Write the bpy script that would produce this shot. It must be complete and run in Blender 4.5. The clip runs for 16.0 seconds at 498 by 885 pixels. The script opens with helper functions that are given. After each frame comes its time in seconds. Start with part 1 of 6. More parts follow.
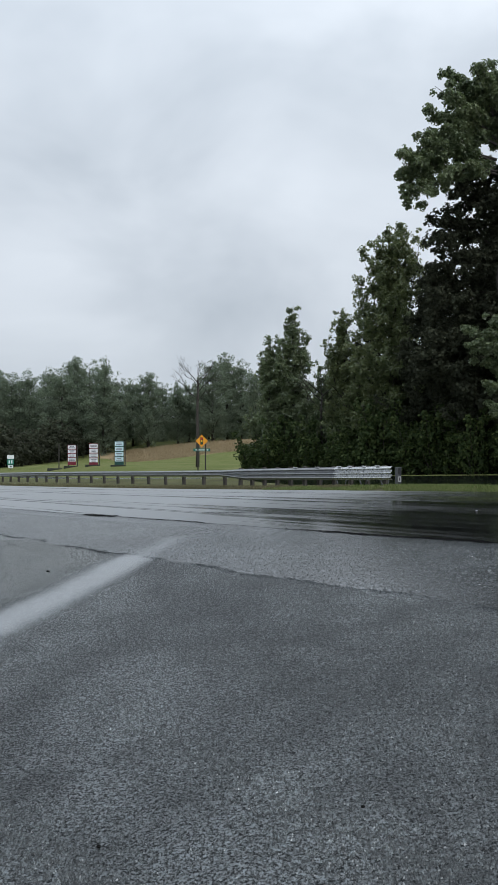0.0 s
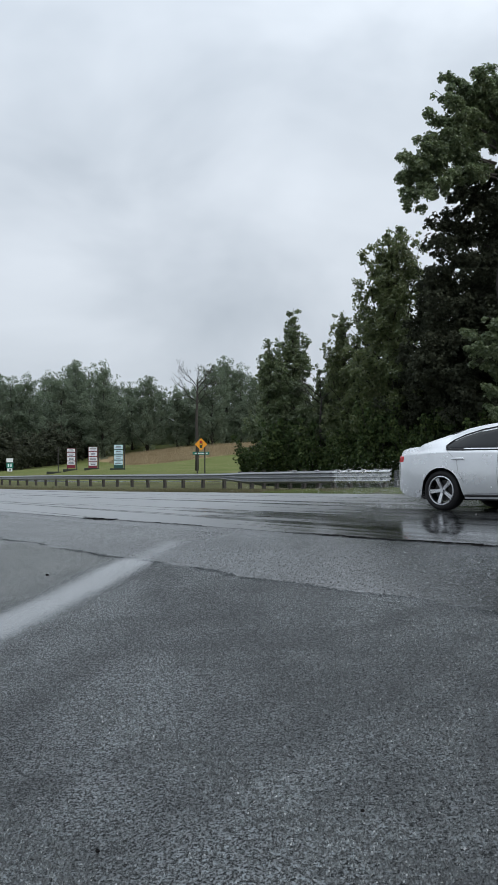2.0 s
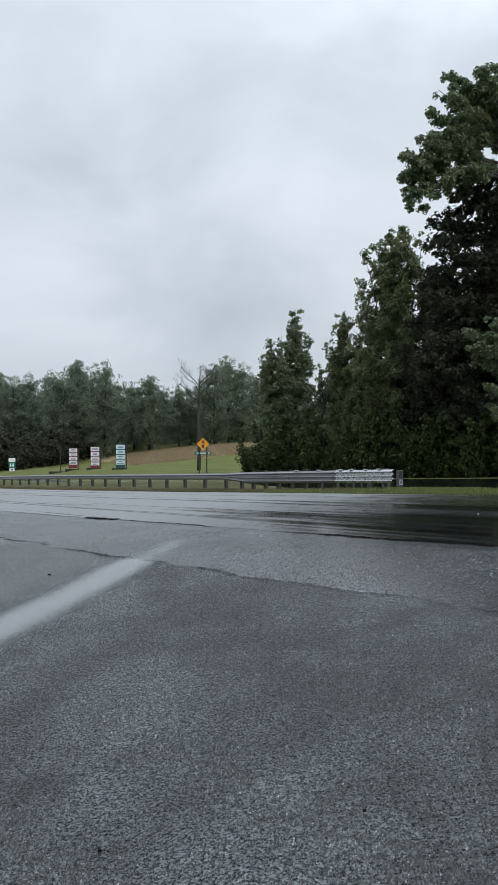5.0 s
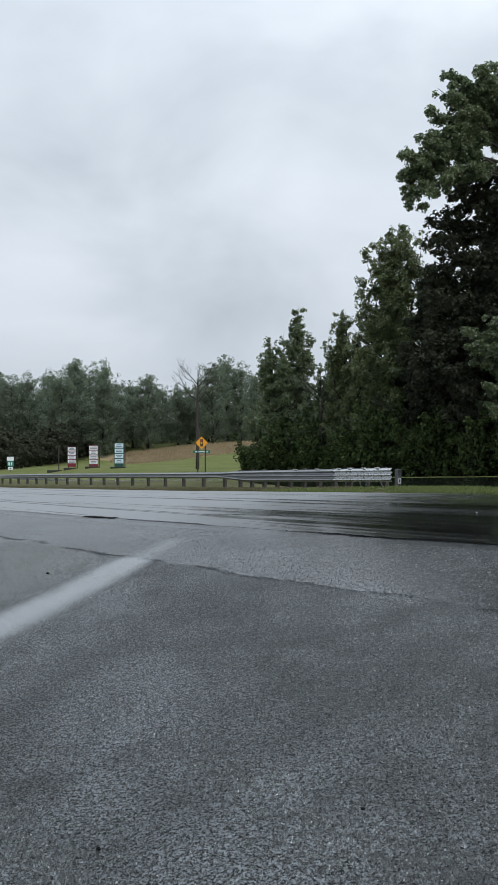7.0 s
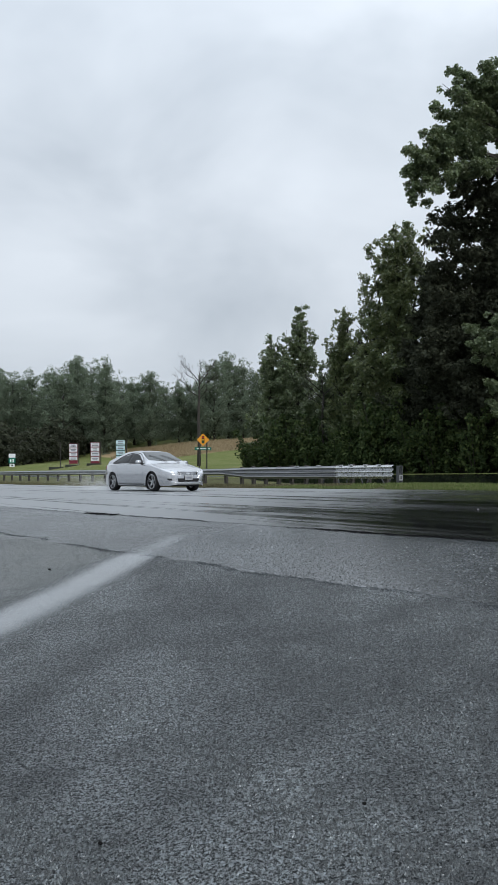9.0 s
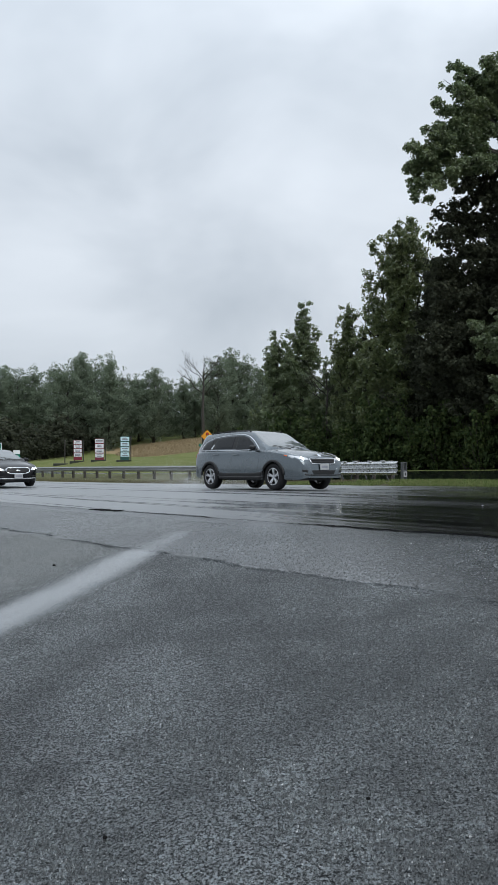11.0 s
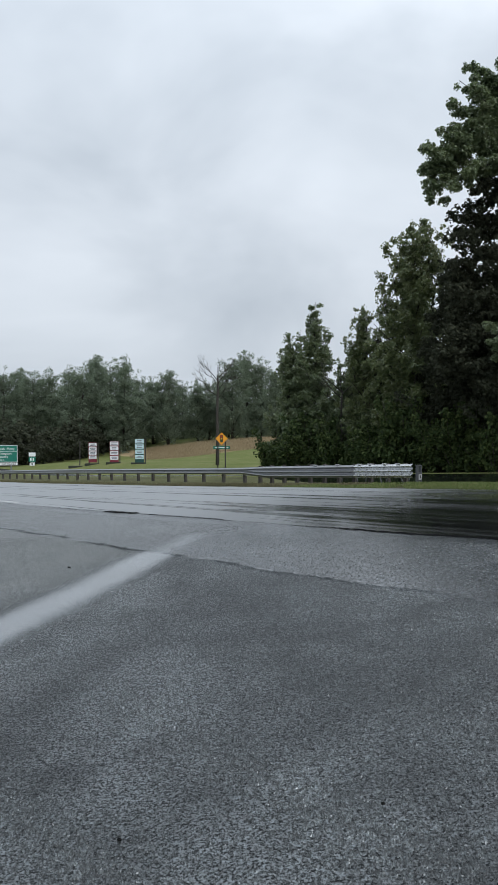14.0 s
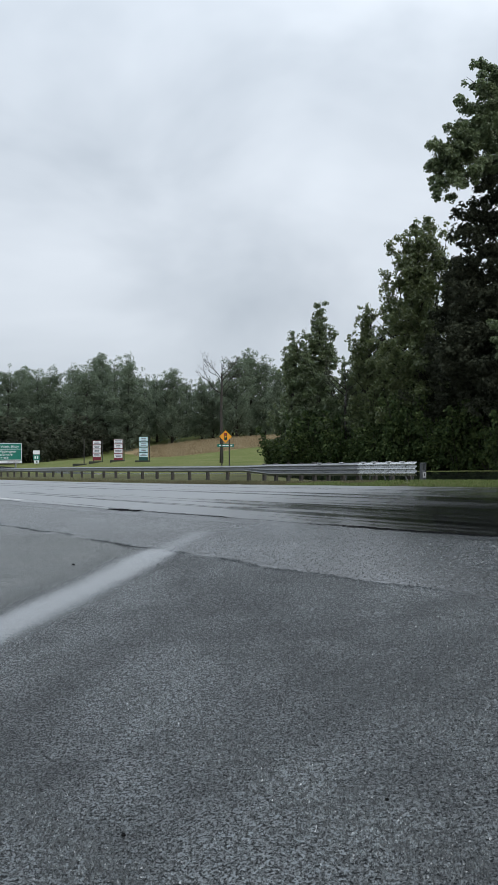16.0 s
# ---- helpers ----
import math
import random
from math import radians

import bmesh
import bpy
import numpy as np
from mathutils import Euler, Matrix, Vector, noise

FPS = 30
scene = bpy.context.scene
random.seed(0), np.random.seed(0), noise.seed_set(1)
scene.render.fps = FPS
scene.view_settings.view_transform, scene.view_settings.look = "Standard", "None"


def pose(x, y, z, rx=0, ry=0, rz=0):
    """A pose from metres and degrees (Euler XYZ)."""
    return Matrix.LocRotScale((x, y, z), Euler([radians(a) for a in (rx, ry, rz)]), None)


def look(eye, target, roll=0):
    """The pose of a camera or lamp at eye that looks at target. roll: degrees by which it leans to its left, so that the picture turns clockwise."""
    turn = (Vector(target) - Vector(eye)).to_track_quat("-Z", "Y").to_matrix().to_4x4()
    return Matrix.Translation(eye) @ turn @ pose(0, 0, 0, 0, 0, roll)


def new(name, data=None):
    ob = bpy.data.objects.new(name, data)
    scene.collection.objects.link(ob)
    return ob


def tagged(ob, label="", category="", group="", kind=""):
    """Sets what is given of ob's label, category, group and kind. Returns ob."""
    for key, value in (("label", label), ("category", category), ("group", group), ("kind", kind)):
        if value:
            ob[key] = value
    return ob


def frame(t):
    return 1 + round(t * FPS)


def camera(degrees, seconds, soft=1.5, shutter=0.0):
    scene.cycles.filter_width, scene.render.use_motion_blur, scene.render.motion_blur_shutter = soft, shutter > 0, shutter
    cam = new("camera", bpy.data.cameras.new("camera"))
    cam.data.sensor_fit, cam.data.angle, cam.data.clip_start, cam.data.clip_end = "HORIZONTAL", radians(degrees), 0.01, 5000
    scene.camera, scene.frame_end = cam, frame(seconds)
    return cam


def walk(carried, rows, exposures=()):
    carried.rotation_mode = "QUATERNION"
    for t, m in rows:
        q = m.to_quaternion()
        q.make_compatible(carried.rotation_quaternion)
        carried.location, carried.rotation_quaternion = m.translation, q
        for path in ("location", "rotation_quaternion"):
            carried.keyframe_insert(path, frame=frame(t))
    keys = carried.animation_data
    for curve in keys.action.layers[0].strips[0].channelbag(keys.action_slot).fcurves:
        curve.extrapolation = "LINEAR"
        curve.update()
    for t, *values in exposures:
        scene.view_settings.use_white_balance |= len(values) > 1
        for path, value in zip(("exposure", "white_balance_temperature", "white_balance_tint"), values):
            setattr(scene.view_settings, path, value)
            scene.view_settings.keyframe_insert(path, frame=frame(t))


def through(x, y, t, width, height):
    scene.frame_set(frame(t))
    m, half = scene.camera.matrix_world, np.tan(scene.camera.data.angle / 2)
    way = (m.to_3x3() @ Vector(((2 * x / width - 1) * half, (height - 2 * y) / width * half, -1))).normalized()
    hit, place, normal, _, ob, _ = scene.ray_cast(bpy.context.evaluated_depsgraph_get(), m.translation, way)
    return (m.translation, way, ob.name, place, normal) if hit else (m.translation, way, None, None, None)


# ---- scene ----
# a phone held at chest height, swinging slightly to the left over the clip
cam = camera(36.18, 16.0)
PATH = [  # seconds, lift (m), turn to the left (deg), tilt (deg)
    (0.0, 0.000, -0.02, -0.58), (0.5, 0.000, -0.03, -0.58), (1.0, 0.000, -0.06, -0.45), (1.5, 0.000, 0.00, -0.38),
    (2.0, 0.000, -0.07, -0.33), (2.5, 0.000, -0.04, -0.32), (3.0, 0.000, 0.02, -0.38), (3.5, 0.000, 0.06, -0.34),
    (4.0, 0.000, 0.10, -0.32), (5.2, 0.000, 0.07, -0.35), (6.5, -0.002, 0.01, -0.40), (7.0, 0.000, -0.03, -0.44),
    (7.5, 0.000, -0.10, -0.44), (8.0, 0.000, -0.10, -0.51), (8.5, -0.005, -0.06, -0.58), (9.0, -0.006, 0.08, -0.67),
    (9.2, -0.007, 0.13, -0.72), (10.3, -0.009, 0.32, -0.88), (11.5, -0.010, 0.48, -0.95), (12.0, -0.010, 0.63, -0.95),
    (12.5, -0.010, 0.87, -0.88), (13.0, -0.007, 1.13, -0.71), (13.5, -0.004, 1.40, -0.64), (14.0, -0.007, 1.47, -0.75),
    (14.5, -0.012, 1.53, -0.74), (15.0, -0.012, 1.59, -0.77), (15.5, -0.012, 1.65, -0.87), (16.0, -0.014, 1.77, -0.90),
]
walk(cam, [(t, pose(0, 0, 1.55 + dz, 90 + tilt, 0, turn)) for t, dz, turn, tilt in PATH],
     exposures=[(0.0, 0.0), (3.0, 0.0), (8.0, 0.04), (16.0, 0.04)])

# ---- sky: an even overcast with soft darker cloud bellies, over a Nishita sky ----
SUN_UP, SUN_TURN = radians(42), radians(140)
world = bpy.data.worlds.new("overcast")
scene.world = world
world.use_nodes = True
wn, wl = world.node_tree.nodes, world.node_tree.links
wn.clear()
w_out = wn.new("ShaderNodeOutputWorld")
sky = wn.new("ShaderNodeTexSky")
sky.sky_type, sky.sun_disc, sky.sun_elevation, sky.sun_rotation = "NISHITA", False, SUN_UP, SUN_TURN
bg_sky = wn.new("ShaderNodeBackground")
bg_sky.inputs["Strength"].default_value = 0.05
wl.new(sky.outputs["Color"], bg_sky.inputs["Color"])
w_co = wn.new("ShaderNodeTexCoord")
w_map = wn.new("ShaderNodeMapping")
w_map.inputs["Scale"].default_value = (1.0, 1.0, 1.7)
w_map.inputs["Location"].default_value = (0.35, 0.1, 0.2)
wl.new(w_co.outputs["Generated"], w_map.inputs["Vector"])
clouds = wn.new("ShaderNodeTexNoise")
clouds.inputs["Scale"].default_value, clouds.inputs["Detail"].default_value = 3.0, 4.5
clouds.inputs["Roughness"].default_value, clouds.inputs["Distortion"].default_value = 0.5, 0.35
wl.new(w_map.outputs["Vector"], clouds.inputs["Vector"])
w_ramp = wn.new("ShaderNodeValToRGB")
w_ramp.color_ramp.elements[0].position, w_ramp.color_ramp.elements[0].color = 0.30, (0.533, 0.598, 0.675, 1)
w_ramp.color_ramp.elements[1].position, w_ramp.color_ramp.elements[1].color = 0.70, (0.785, 0.853, 0.935, 1)
wl.new(clouds.outputs["Fac"], w_ramp.inputs["Fac"])
# an overcast sky is brighter towards the zenith
w_sep = wn.new("ShaderNodeSeparateXYZ")
wl.new(w_co.outputs["Generated"], w_sep.inputs["Vector"])
w_sq = wn.new("ShaderNodeMath")
w_sq.operation = "POWER"
w_sq.inputs[1].default_value, w_sq.use_clamp = 2.0, True
wl.new(w_sep.outputs["Z"], w_sq.inputs[0])
w_up = wn.new("ShaderNodeMapRange")
w_up.inputs["From Min"].default_value, w_up.inputs["From Max"].default_value = 0.0, 1.0
w_up.inputs["To Min"].default_value, w_up.inputs["To Max"].default_value = 0.90, 2.4
wl.new(w_sq.outputs[0], w_up.inputs["Value"])
bg_cloud = wn.new("ShaderNodeBackground")
wl.new(w_ramp.outputs["Color"], bg_cloud.inputs["Color"])
wl.new(w_up.outputs["Result"], bg_cloud.inputs["Strength"])
w_mix = wn.new("ShaderNodeMixShader")
w_mix.inputs["Fac"].default_value = 0.93
wl.new(bg_sky.outputs["Background"], w_mix.inputs[1])
wl.new(bg_cloud.outputs["Background"], w_mix.inputs[2])
wl.new(w_mix.outputs["Shader"], w_out.inputs["Surface"])

sun = new("sun", bpy.data.lights.new("sun", "SUN"))
sun.data.energy, sun.data.angle, sun.data.color = 1.25, radians(35), (1.0, 0.98, 0.95)
sun.matrix_world = look((0, 0, 60), (-50.0, 60.0, -10.0))

# ---- materials ----
class Mat:
    """A node material and short ways to add nodes to it."""
    def __init__(self, name, rough=0.6, metal=0.0, color=(0.5, 0.5, 0.5)):
        self.m = bpy.data.materials.new(name)
        self.m.use_nodes = True
        self.n, self.l = self.m.node_tree.nodes, self.m.node_tree.links
        self.b = self.n["Principled BSDF"]
        self.b.inputs["Roughness"].default_value, self.b.inputs["Metallic"].default_value = rough, metal
        self.b.inputs["Base Color"].default_value = (*color, 1)
        self.co = self.n.new("ShaderNodeTexCoord").outputs["Object"]

    def put(self, value, socket):
        if hasattr(value, "is_output"):
            self.l.new(value, socket)
        else:
            socket.default_value = value

    def scaled(self, scale, rot=0.0, co=None):
        nd = self.n.new("ShaderNodeMapping")
        nd.inputs["Scale"].default_value = scale
        nd.inputs["Rotation"].default_value = (0, 0, rot)
        self.l.new(co or self.co, nd.inputs["Vector"])
        return nd.outputs["Vector"]

    def noise(self, scale, detail=3.0, rough=0.55, co=None, distort=0.0):
        nd = self.n.new("ShaderNodeTexNoise")
        nd.inputs["Scale"].default_value, nd.inputs["Detail"].default_value = scale, detail
        nd.inputs["Roughness"].default_value, nd.inputs["Distortion"].default_value = rough, distort
        self.l.new(co or self.co, nd.inputs["Vector"])
        return nd.outputs["Fac"]

    def ramp(self, fac, *stops):
        nd = self.n.new("ShaderNodeValToRGB")
        els = nd.color_ramp.elements
        while len(els) < len(stops):
            els.new(0.5)
        for e, (p, c) in zip(els, stops):
            e.position, e.color = p, (*c, 1) if isinstance(c, tuple) else (c, c, c, 1)
        self.l.new(fac, nd.inputs["Fac"])
        return nd.outputs["Color"]

    def mix(self, fac, a, b, how="MIX"):
        nd = self.n.new("ShaderNodeMix")
        nd.data_type, nd.blend_type = "RGBA", how
        for v, i in ((fac, 0), (a, 6), (b, 7)):
            if isinstance(v, tuple) and len(v) == 3:
                v = (*v, 1)
            self.put(v, nd.inputs[i])
        return nd.outputs[2]

    def math(self, op, a, b=0.0, c=0.0):
        nd = self.n.new("ShaderNodeMath")
        nd.operation = op
        for v, i in ((a, 0), (b, 1), (c, 2)):
            self.put(v, nd.inputs[i])
        return nd.outputs[0]

    def rng(self, v, a, b, c, d):
        nd = self.n.new("ShaderNodeMapRange")
        for x, k in ((v, "Value"), (a, "From Min"), (b, "From Max"), (c, "To Min"), (d, "To Max")):
            self.put(x, nd.inputs[k])
        return nd.outputs["Result"]

    def xyz(self, co=None):
        nd = self.n.new("ShaderNodeSeparateXYZ")
        self.l.new(co or self.co, nd.inputs[0])
        return nd.outputs

    def bump(self, height, strength=0.5, distance=0.01, base=None):
        nd = self.n.new("ShaderNodeBump")
        nd.inputs["Strength"].default_value, nd.inputs["Distance"].default_value = strength, distance
        self.l.new(height, nd.inputs["Height"])
        if base:
            self.l.new(base, nd.inputs["Normal"])
        return nd.outputs["Normal"]

    def random(self):
        return self.n.new("ShaderNodeObjectInfo").outputs["Random"]

    def island(self):
        return self.n.new("ShaderNodeNewGeometry").outputs["Random Per Island"]

    def done(self, color=None, rough=None, normal=None, metal=None, **more):
        for v, k in ((color, "Base Color"), (rough, "Roughness"), (normal, "Normal"), (metal, "Metallic")):
            if v is not None:
                self.put(v, self.b.inputs[k])
        for k, v in more.items():
            self.put(v, self.b.inputs[k.replace("_", " ")])
        return self.m


def plain(name, color, rough=0.5, metal=0.0, grain=60.0, vary=0.18, **more):
    """A single-coloured surface with fine grain and slow soiling."""
    k = Mat(name, rough, metal)
    f = k.math("MULTIPLY_ADD", k.noise(grain, 4), 0.5, k.math("MULTIPLY", k.noise(grain * 0.07, 3), 0.5))
    lo, hi = tuple(c * (1 - vary) for c in color), tuple(min(1, c * (1 + vary)) for c in color)
    r = k.rng(f, 0.3, 0.7, max(0, rough - 0.08), min(1, rough + 0.08))
    return k.done(k.ramp(f, (0.3, lo), (0.7, hi)), r, **more)


# plan: s runs along the road away to the left, n across it
TURN = radians(36.5)
CT, ST = math.cos(TURN), math.sin(TURN)


def at(s, n, z=0.0):
    return Vector((n * CT - s * ST, n * ST + s * CT, z))


def sn(x, y):
    return y * CT - x * ST, x * CT + y * ST


def step(a, b, v):
    v = min(1.0, max(0.0, (v - a) / (b - a)))
    return v * v * (3 - 2 * v)


def ground_z(s, n):
    """The land: the lot about level, the road falling to the left, lawn and a low hill behind."""
    se = s if s < 70 else 70 + 25 * (1 - math.exp(-(s - 70) / 25))
    se = se if s > 2 else 2 + 6 * (math.exp((s - 2) / 6) - 1)
    base = 0.834 - 0.0479 * se - 0.008 * min(n, 45)
    z = base * step(-0.5, 7.5, n)
    z -= 0.13 * (1 - step(26, 60, s)) * step(9.5, 17, n) * (1 - step(24, 28, n))
    if s < 40 and 17 < n < 21.2:        # the grassed median swells towards its nose
        z += 0.10 * step(verge(s) + 0.05, verge(s) + 1.1, n) * (1 - step(20.1, 21.0, n)) * (1 - step(17, 25, s)) * step(12.5, 15, s)
    if n > 36:
        back = base + (max(base, -2.4) - base) * (1 - step(96, 130, s)) + 4.1 * step(56, 95, n) * step(45, 100, s) + 0.03 * max(0, n - 95) * step(45, 100, s)
        z += (back - base) * step(36, 44, n)
    return z


def on(s, n, lift=0.0):
    return at(s, n, ground_z(s, n) + lift)


def asphalt(name, pit, dark, light, stone, size=62.0):
    """Worn asphalt: bound stones of about 1 / size metres with pits between them, patches of wear, damp tops."""
    k = Mat(name)
    road = k.scaled((1, 1, 1), -TURN)            # x across, y along the road
    flat = k.scaled((1, 1, 0.0))
    rough_grain = k.noise(size, 4.0, 0.72, co=flat)
    big_grain = k.noise(size * 0.42, 3.0, 0.6, co=flat)
    grain = k.math("MULTIPLY_ADD", rough_grain, 0.72, k.math("MULTIPLY", big_grain, 0.28))
    top = k.rng(grain, 0.45, 0.54, 0.0, 1.0)
    patch = k.noise(0.50, 5, 0.62, co=flat, distort=0.5)
    patch2 = k.noise(2.7, 4, 0.6, co=flat)
    tint = k.math("MULTIPLY_ADD", patch, 0.6, k.math("MULTIPLY", patch2, 0.4))
    col = k.ramp(tint, (0.38, dark), (0.62, light))
    speck = k.rng(k.noise(size * 1.35, 2.0, 0.5, co=flat), 0.70, 0.76, 0.0, 1.0)
    col = k.mix(speck, col, stone)
    col = k.mix(1.0, col, k.ramp(k.noise(30.0, 2.5, 0.6, co=flat), (0.36, 0.55), (0.62, 1.45)), "MULTIPLY")      # grit gathered in lumps
    col = k.mix(top, pit, col)
    h = k.math("MULTIPLY_ADD", top, 0.8, k.math("MULTIPLY", grain, 1.5))
    nor = k.bump(h, 1.0, 0.010 * 62 / size)
    return k, col, top, tint, nor, flat, road


def blotches(k, flat):
    """Uneven wear and damp of the lot: 0 in the dark patches, 1 in the pale ones."""
    a = k.noise(0.62, 4, 0.6, co=k.scaled((1.0, 0.8, 0.0)), distort=0.8)
    b = k.noise(2.6, 4, 0.65, co=flat, distort=0.4)
    x, y, _ = k.xyz()
    beyond = k.math("SUBTRACT", k.math("MULTIPLY", k.math("SUBTRACT", y, 4.3), 0.373), k.math("ADD", x, 2.36))
    past_rill = k.math("MULTIPLY", k.rng(beyond, 0.15, 0.8, 0.0, 0.9), k.rng(b, 0.3, 0.6, 0.75, 1.0))      # paler past the rill
    wear = k.math("MAXIMUM", past_rill, k.rng(k.math("MULTIPLY_ADD", a, 0.62, k.math("MULTIPLY", b, 0.38)), 0.40, 0.58, 0.10, 1.0))
    soak = k.rng(way_off(k, flat, SOAK, 0.75), 0.12, 0.62, 1.0, 0.0)               # the soaked hollow that winds over the lot
    seep = k.rng(way_off(k, flat, SEEP, 0.22), 0.0, 0.13, 0.75, 0.0)
    return k.math("MULTIPLY", wear, k.math("SUBTRACT", 1.0, k.math("MULTIPLY", k.math("MAXIMUM", soak, seep), k.rng(b, 0.35, 0.6, 0.8, 0.4))))


SOAK = [(0.25, 6.4), (-0.15, 5.7), (0.05, 4.9), (0.30, 4.3), (0.38, 3.75)]
SEEP = [(-0.85, 3.15), (-0.62, 3.35), (-0.35, 3.5), (0.30, 3.85)]


def way_off(k, flat, line, sway):
    """How far a place lies from a line over the paving, with an uneven edge."""
    px_, py_, _ = k.xyz()
    dist = None
    for (x0, y0), (x1, y1) in zip(line, line[1:]):
        ln = math.hypot(x1 - x0, y1 - y0)
        dx, dy = (x1 - x0) / ln, (y1 - y0) / ln
        rx, ry = k.math("SUBTRACT", px_, x0), k.math("SUBTRACT", py_, y0)
        along = k.math("MULTIPLY_ADD", rx, dx, k.math("MULTIPLY", ry, dy))
        over = k.math("SUBTRACT", along, k.math("MINIMUM", k.math("MAXIMUM", along, 0.0), ln))
        side = k.math("MULTIPLY_ADD", rx, dy, k.math("MULTIPLY", ry, -dx))
        d = k.math("SQRT", k.math("MULTIPLY_ADD", over, over, k.math("MULTIPLY", side, side)))
        dist = d if dist is None else k.math("MINIMUM", dist, d)
    return k.math("ADD", dist, k.math("MULTIPLY", k.math("SUBTRACT", k.noise(1.7, 5, 0.7, co=flat), 0.5), sway))


k, col, top, tint, nor, flat, road = asphalt("lot_asphalt", (0.006, 0.0075, 0.008), (0.045, 0.060, 0.068), (0.088, 0.114, 0.127), (0.20, 0.235, 0.245), 84.0)
blot = blotches(k, flat)
col = k.mix(k.rng(blot, 0.0, 1.0, 0.72, 0.0), col, (0.010, 0.0125, 0.014))
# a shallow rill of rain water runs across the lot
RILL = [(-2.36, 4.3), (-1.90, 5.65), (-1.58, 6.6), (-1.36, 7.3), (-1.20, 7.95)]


def sky_mirror(k, road, flat):
    """0 where the paving mirrors dark trees, 1 where bright sky; tints colour to match."""
    across, along, _ = k.xyz(road)
    f = k.math("MULTIPLY_ADD", across, -0.55, along)
    low = k.rng(k.math("ADD", f, k.math("MULTIPLY", k.math("SUBTRACT", k.noise(0.35, 3, co=flat), 0.5), 3.5)), 2.6, 8.4, 0.0, 1.0)
    return k.math("MULTIPLY", low, k.math("MAXIMUM", k.rng(across, 21.0, 23.0, 1.0, 0.0), k.rng(along, 40.0, 48.0, 0.0, 1.0)))      # far carriageway kept dark, for the trees mirrored in it


def pale_side(k, flat):
    """1 on the paler part of the lot beyond the rill."""
    x, y, _ = k.xyz()
    f = k.math("SUBTRACT", k.math("MULTIPLY", k.math("SUBTRACT", y, 4.3), 0.373), k.math("ADD", x, 2.36))
    return k.math("MULTIPLY", k.rng(f, 0.1, 0.9, 0.0, 1.0), k.rng(k.noise(2.2, 4, 0.6, co=flat), 0.3, 0.65, 0.4, 1.0))


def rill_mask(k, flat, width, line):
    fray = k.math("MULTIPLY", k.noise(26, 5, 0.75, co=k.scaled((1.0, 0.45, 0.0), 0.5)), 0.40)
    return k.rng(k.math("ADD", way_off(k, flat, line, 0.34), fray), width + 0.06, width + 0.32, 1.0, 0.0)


col = k.mix(k.math("MULTIPLY", pale_side(k, flat), k.rng(top, 0.0, 1.0, 0.3, 0.75)), col, (0.17, 0.18, 0.172))
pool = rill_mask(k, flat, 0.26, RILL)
damp = k.rng(blot, 0.0, 1.0, 0.38, 1.0)
film = k.math("MULTIPLY", damp, k.rng(top, 0.0, 1.0, 0.06, 1.0))
col = k.mix(k.math("MULTIPLY", k.math("MULTIPLY", pool, k.rng(top, 0.0, 1.0, 0.4, 1.0)), 0.38), col, (0.130, 0.150, 0.167))       # bright sky on the water, put into the colour as pale grey
even = k.n.new("ShaderNodeNewGeometry").outputs["Normal"]
vm = k.n.new("ShaderNodeMix")
vm.data_type = "VECTOR"
k.l.new(k.math("MULTIPLY", pool, 0.6), vm.inputs[0])
k.l.new(nor, vm.inputs[4])
k.l.new(even, vm.inputs[5])
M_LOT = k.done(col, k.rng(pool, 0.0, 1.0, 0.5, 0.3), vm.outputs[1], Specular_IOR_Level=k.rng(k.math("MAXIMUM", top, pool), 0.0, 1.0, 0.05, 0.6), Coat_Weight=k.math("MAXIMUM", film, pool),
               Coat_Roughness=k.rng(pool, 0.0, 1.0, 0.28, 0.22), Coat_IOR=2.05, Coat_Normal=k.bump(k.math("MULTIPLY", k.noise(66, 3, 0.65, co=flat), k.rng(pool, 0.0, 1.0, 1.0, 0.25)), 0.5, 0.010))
k, col, top, tint, nor, flat, road = asphalt("apron_asphalt", (0.010, 0.012, 0.013), (0.066, 0.081, 0.094), (0.140, 0.167, 0.190), (0.24, 0.26, 0.28), 46.0)
col = k.mix(k.rng(blotches(k, flat), 0.0, 1.0, 0.4, 0.0), col, (0.018, 0.020, 0.022))
pool = k.math("MULTIPLY", rill_mask(k, flat, 0.06, [(-1.16, 7.95), (-1.03, 8.5), (-0.90, 9.15)]), 0.9)
# the rill's bright sheen again, put into the apron's colour
col = k.mix(k.math("MULTIPLY", pool, 0.9), col, (0.30, 0.325, 0.35))
damp = k.rng(k.noise(0.5, 4, co=flat), 0.35, 0.65, 0.75, 1.0)
film = k.math("MULTIPLY", damp, k.rng(top, 0.0, 1.0, 0.45, 1.0))
low = sky_mirror(k, road, flat)
# darker colour put in where the apron mirrors the trees
M_APRON = k.done(k.mix(low, k.mix(0.45, col, (0.010, 0.012, 0.013)), col), 0.45, nor, Coat_Weight=k.math("MAXIMUM", film, k.math("MULTIPLY", pool, 0.8)), Specular_IOR_Level=0.1,
                 Coat_Roughness=k.rng(low, 0.0, 1.0, 0.22, 0.36), Coat_IOR=3.2, Coat_Normal=k.bump(k.noise(60, 3, 0.65, co=flat), 0.10, 0.010))
k, col, top, tint, nor, flat, road = asphalt("wet_road_asphalt", (0.006, 0.0065, 0.007), (0.007, 0.008, 0.009), (0.013, 0.015, 0.016), (0.05, 0.055, 0.06))
band = k.noise(1.0, 5, 0.62, co=k.scaled((1.9, 0.035, 0.0), co=road), distort=0.25)
band2 = k.noise(1.0, 4, 0.6, co=k.scaled((7.5, 0.10, 0.0), co=road))
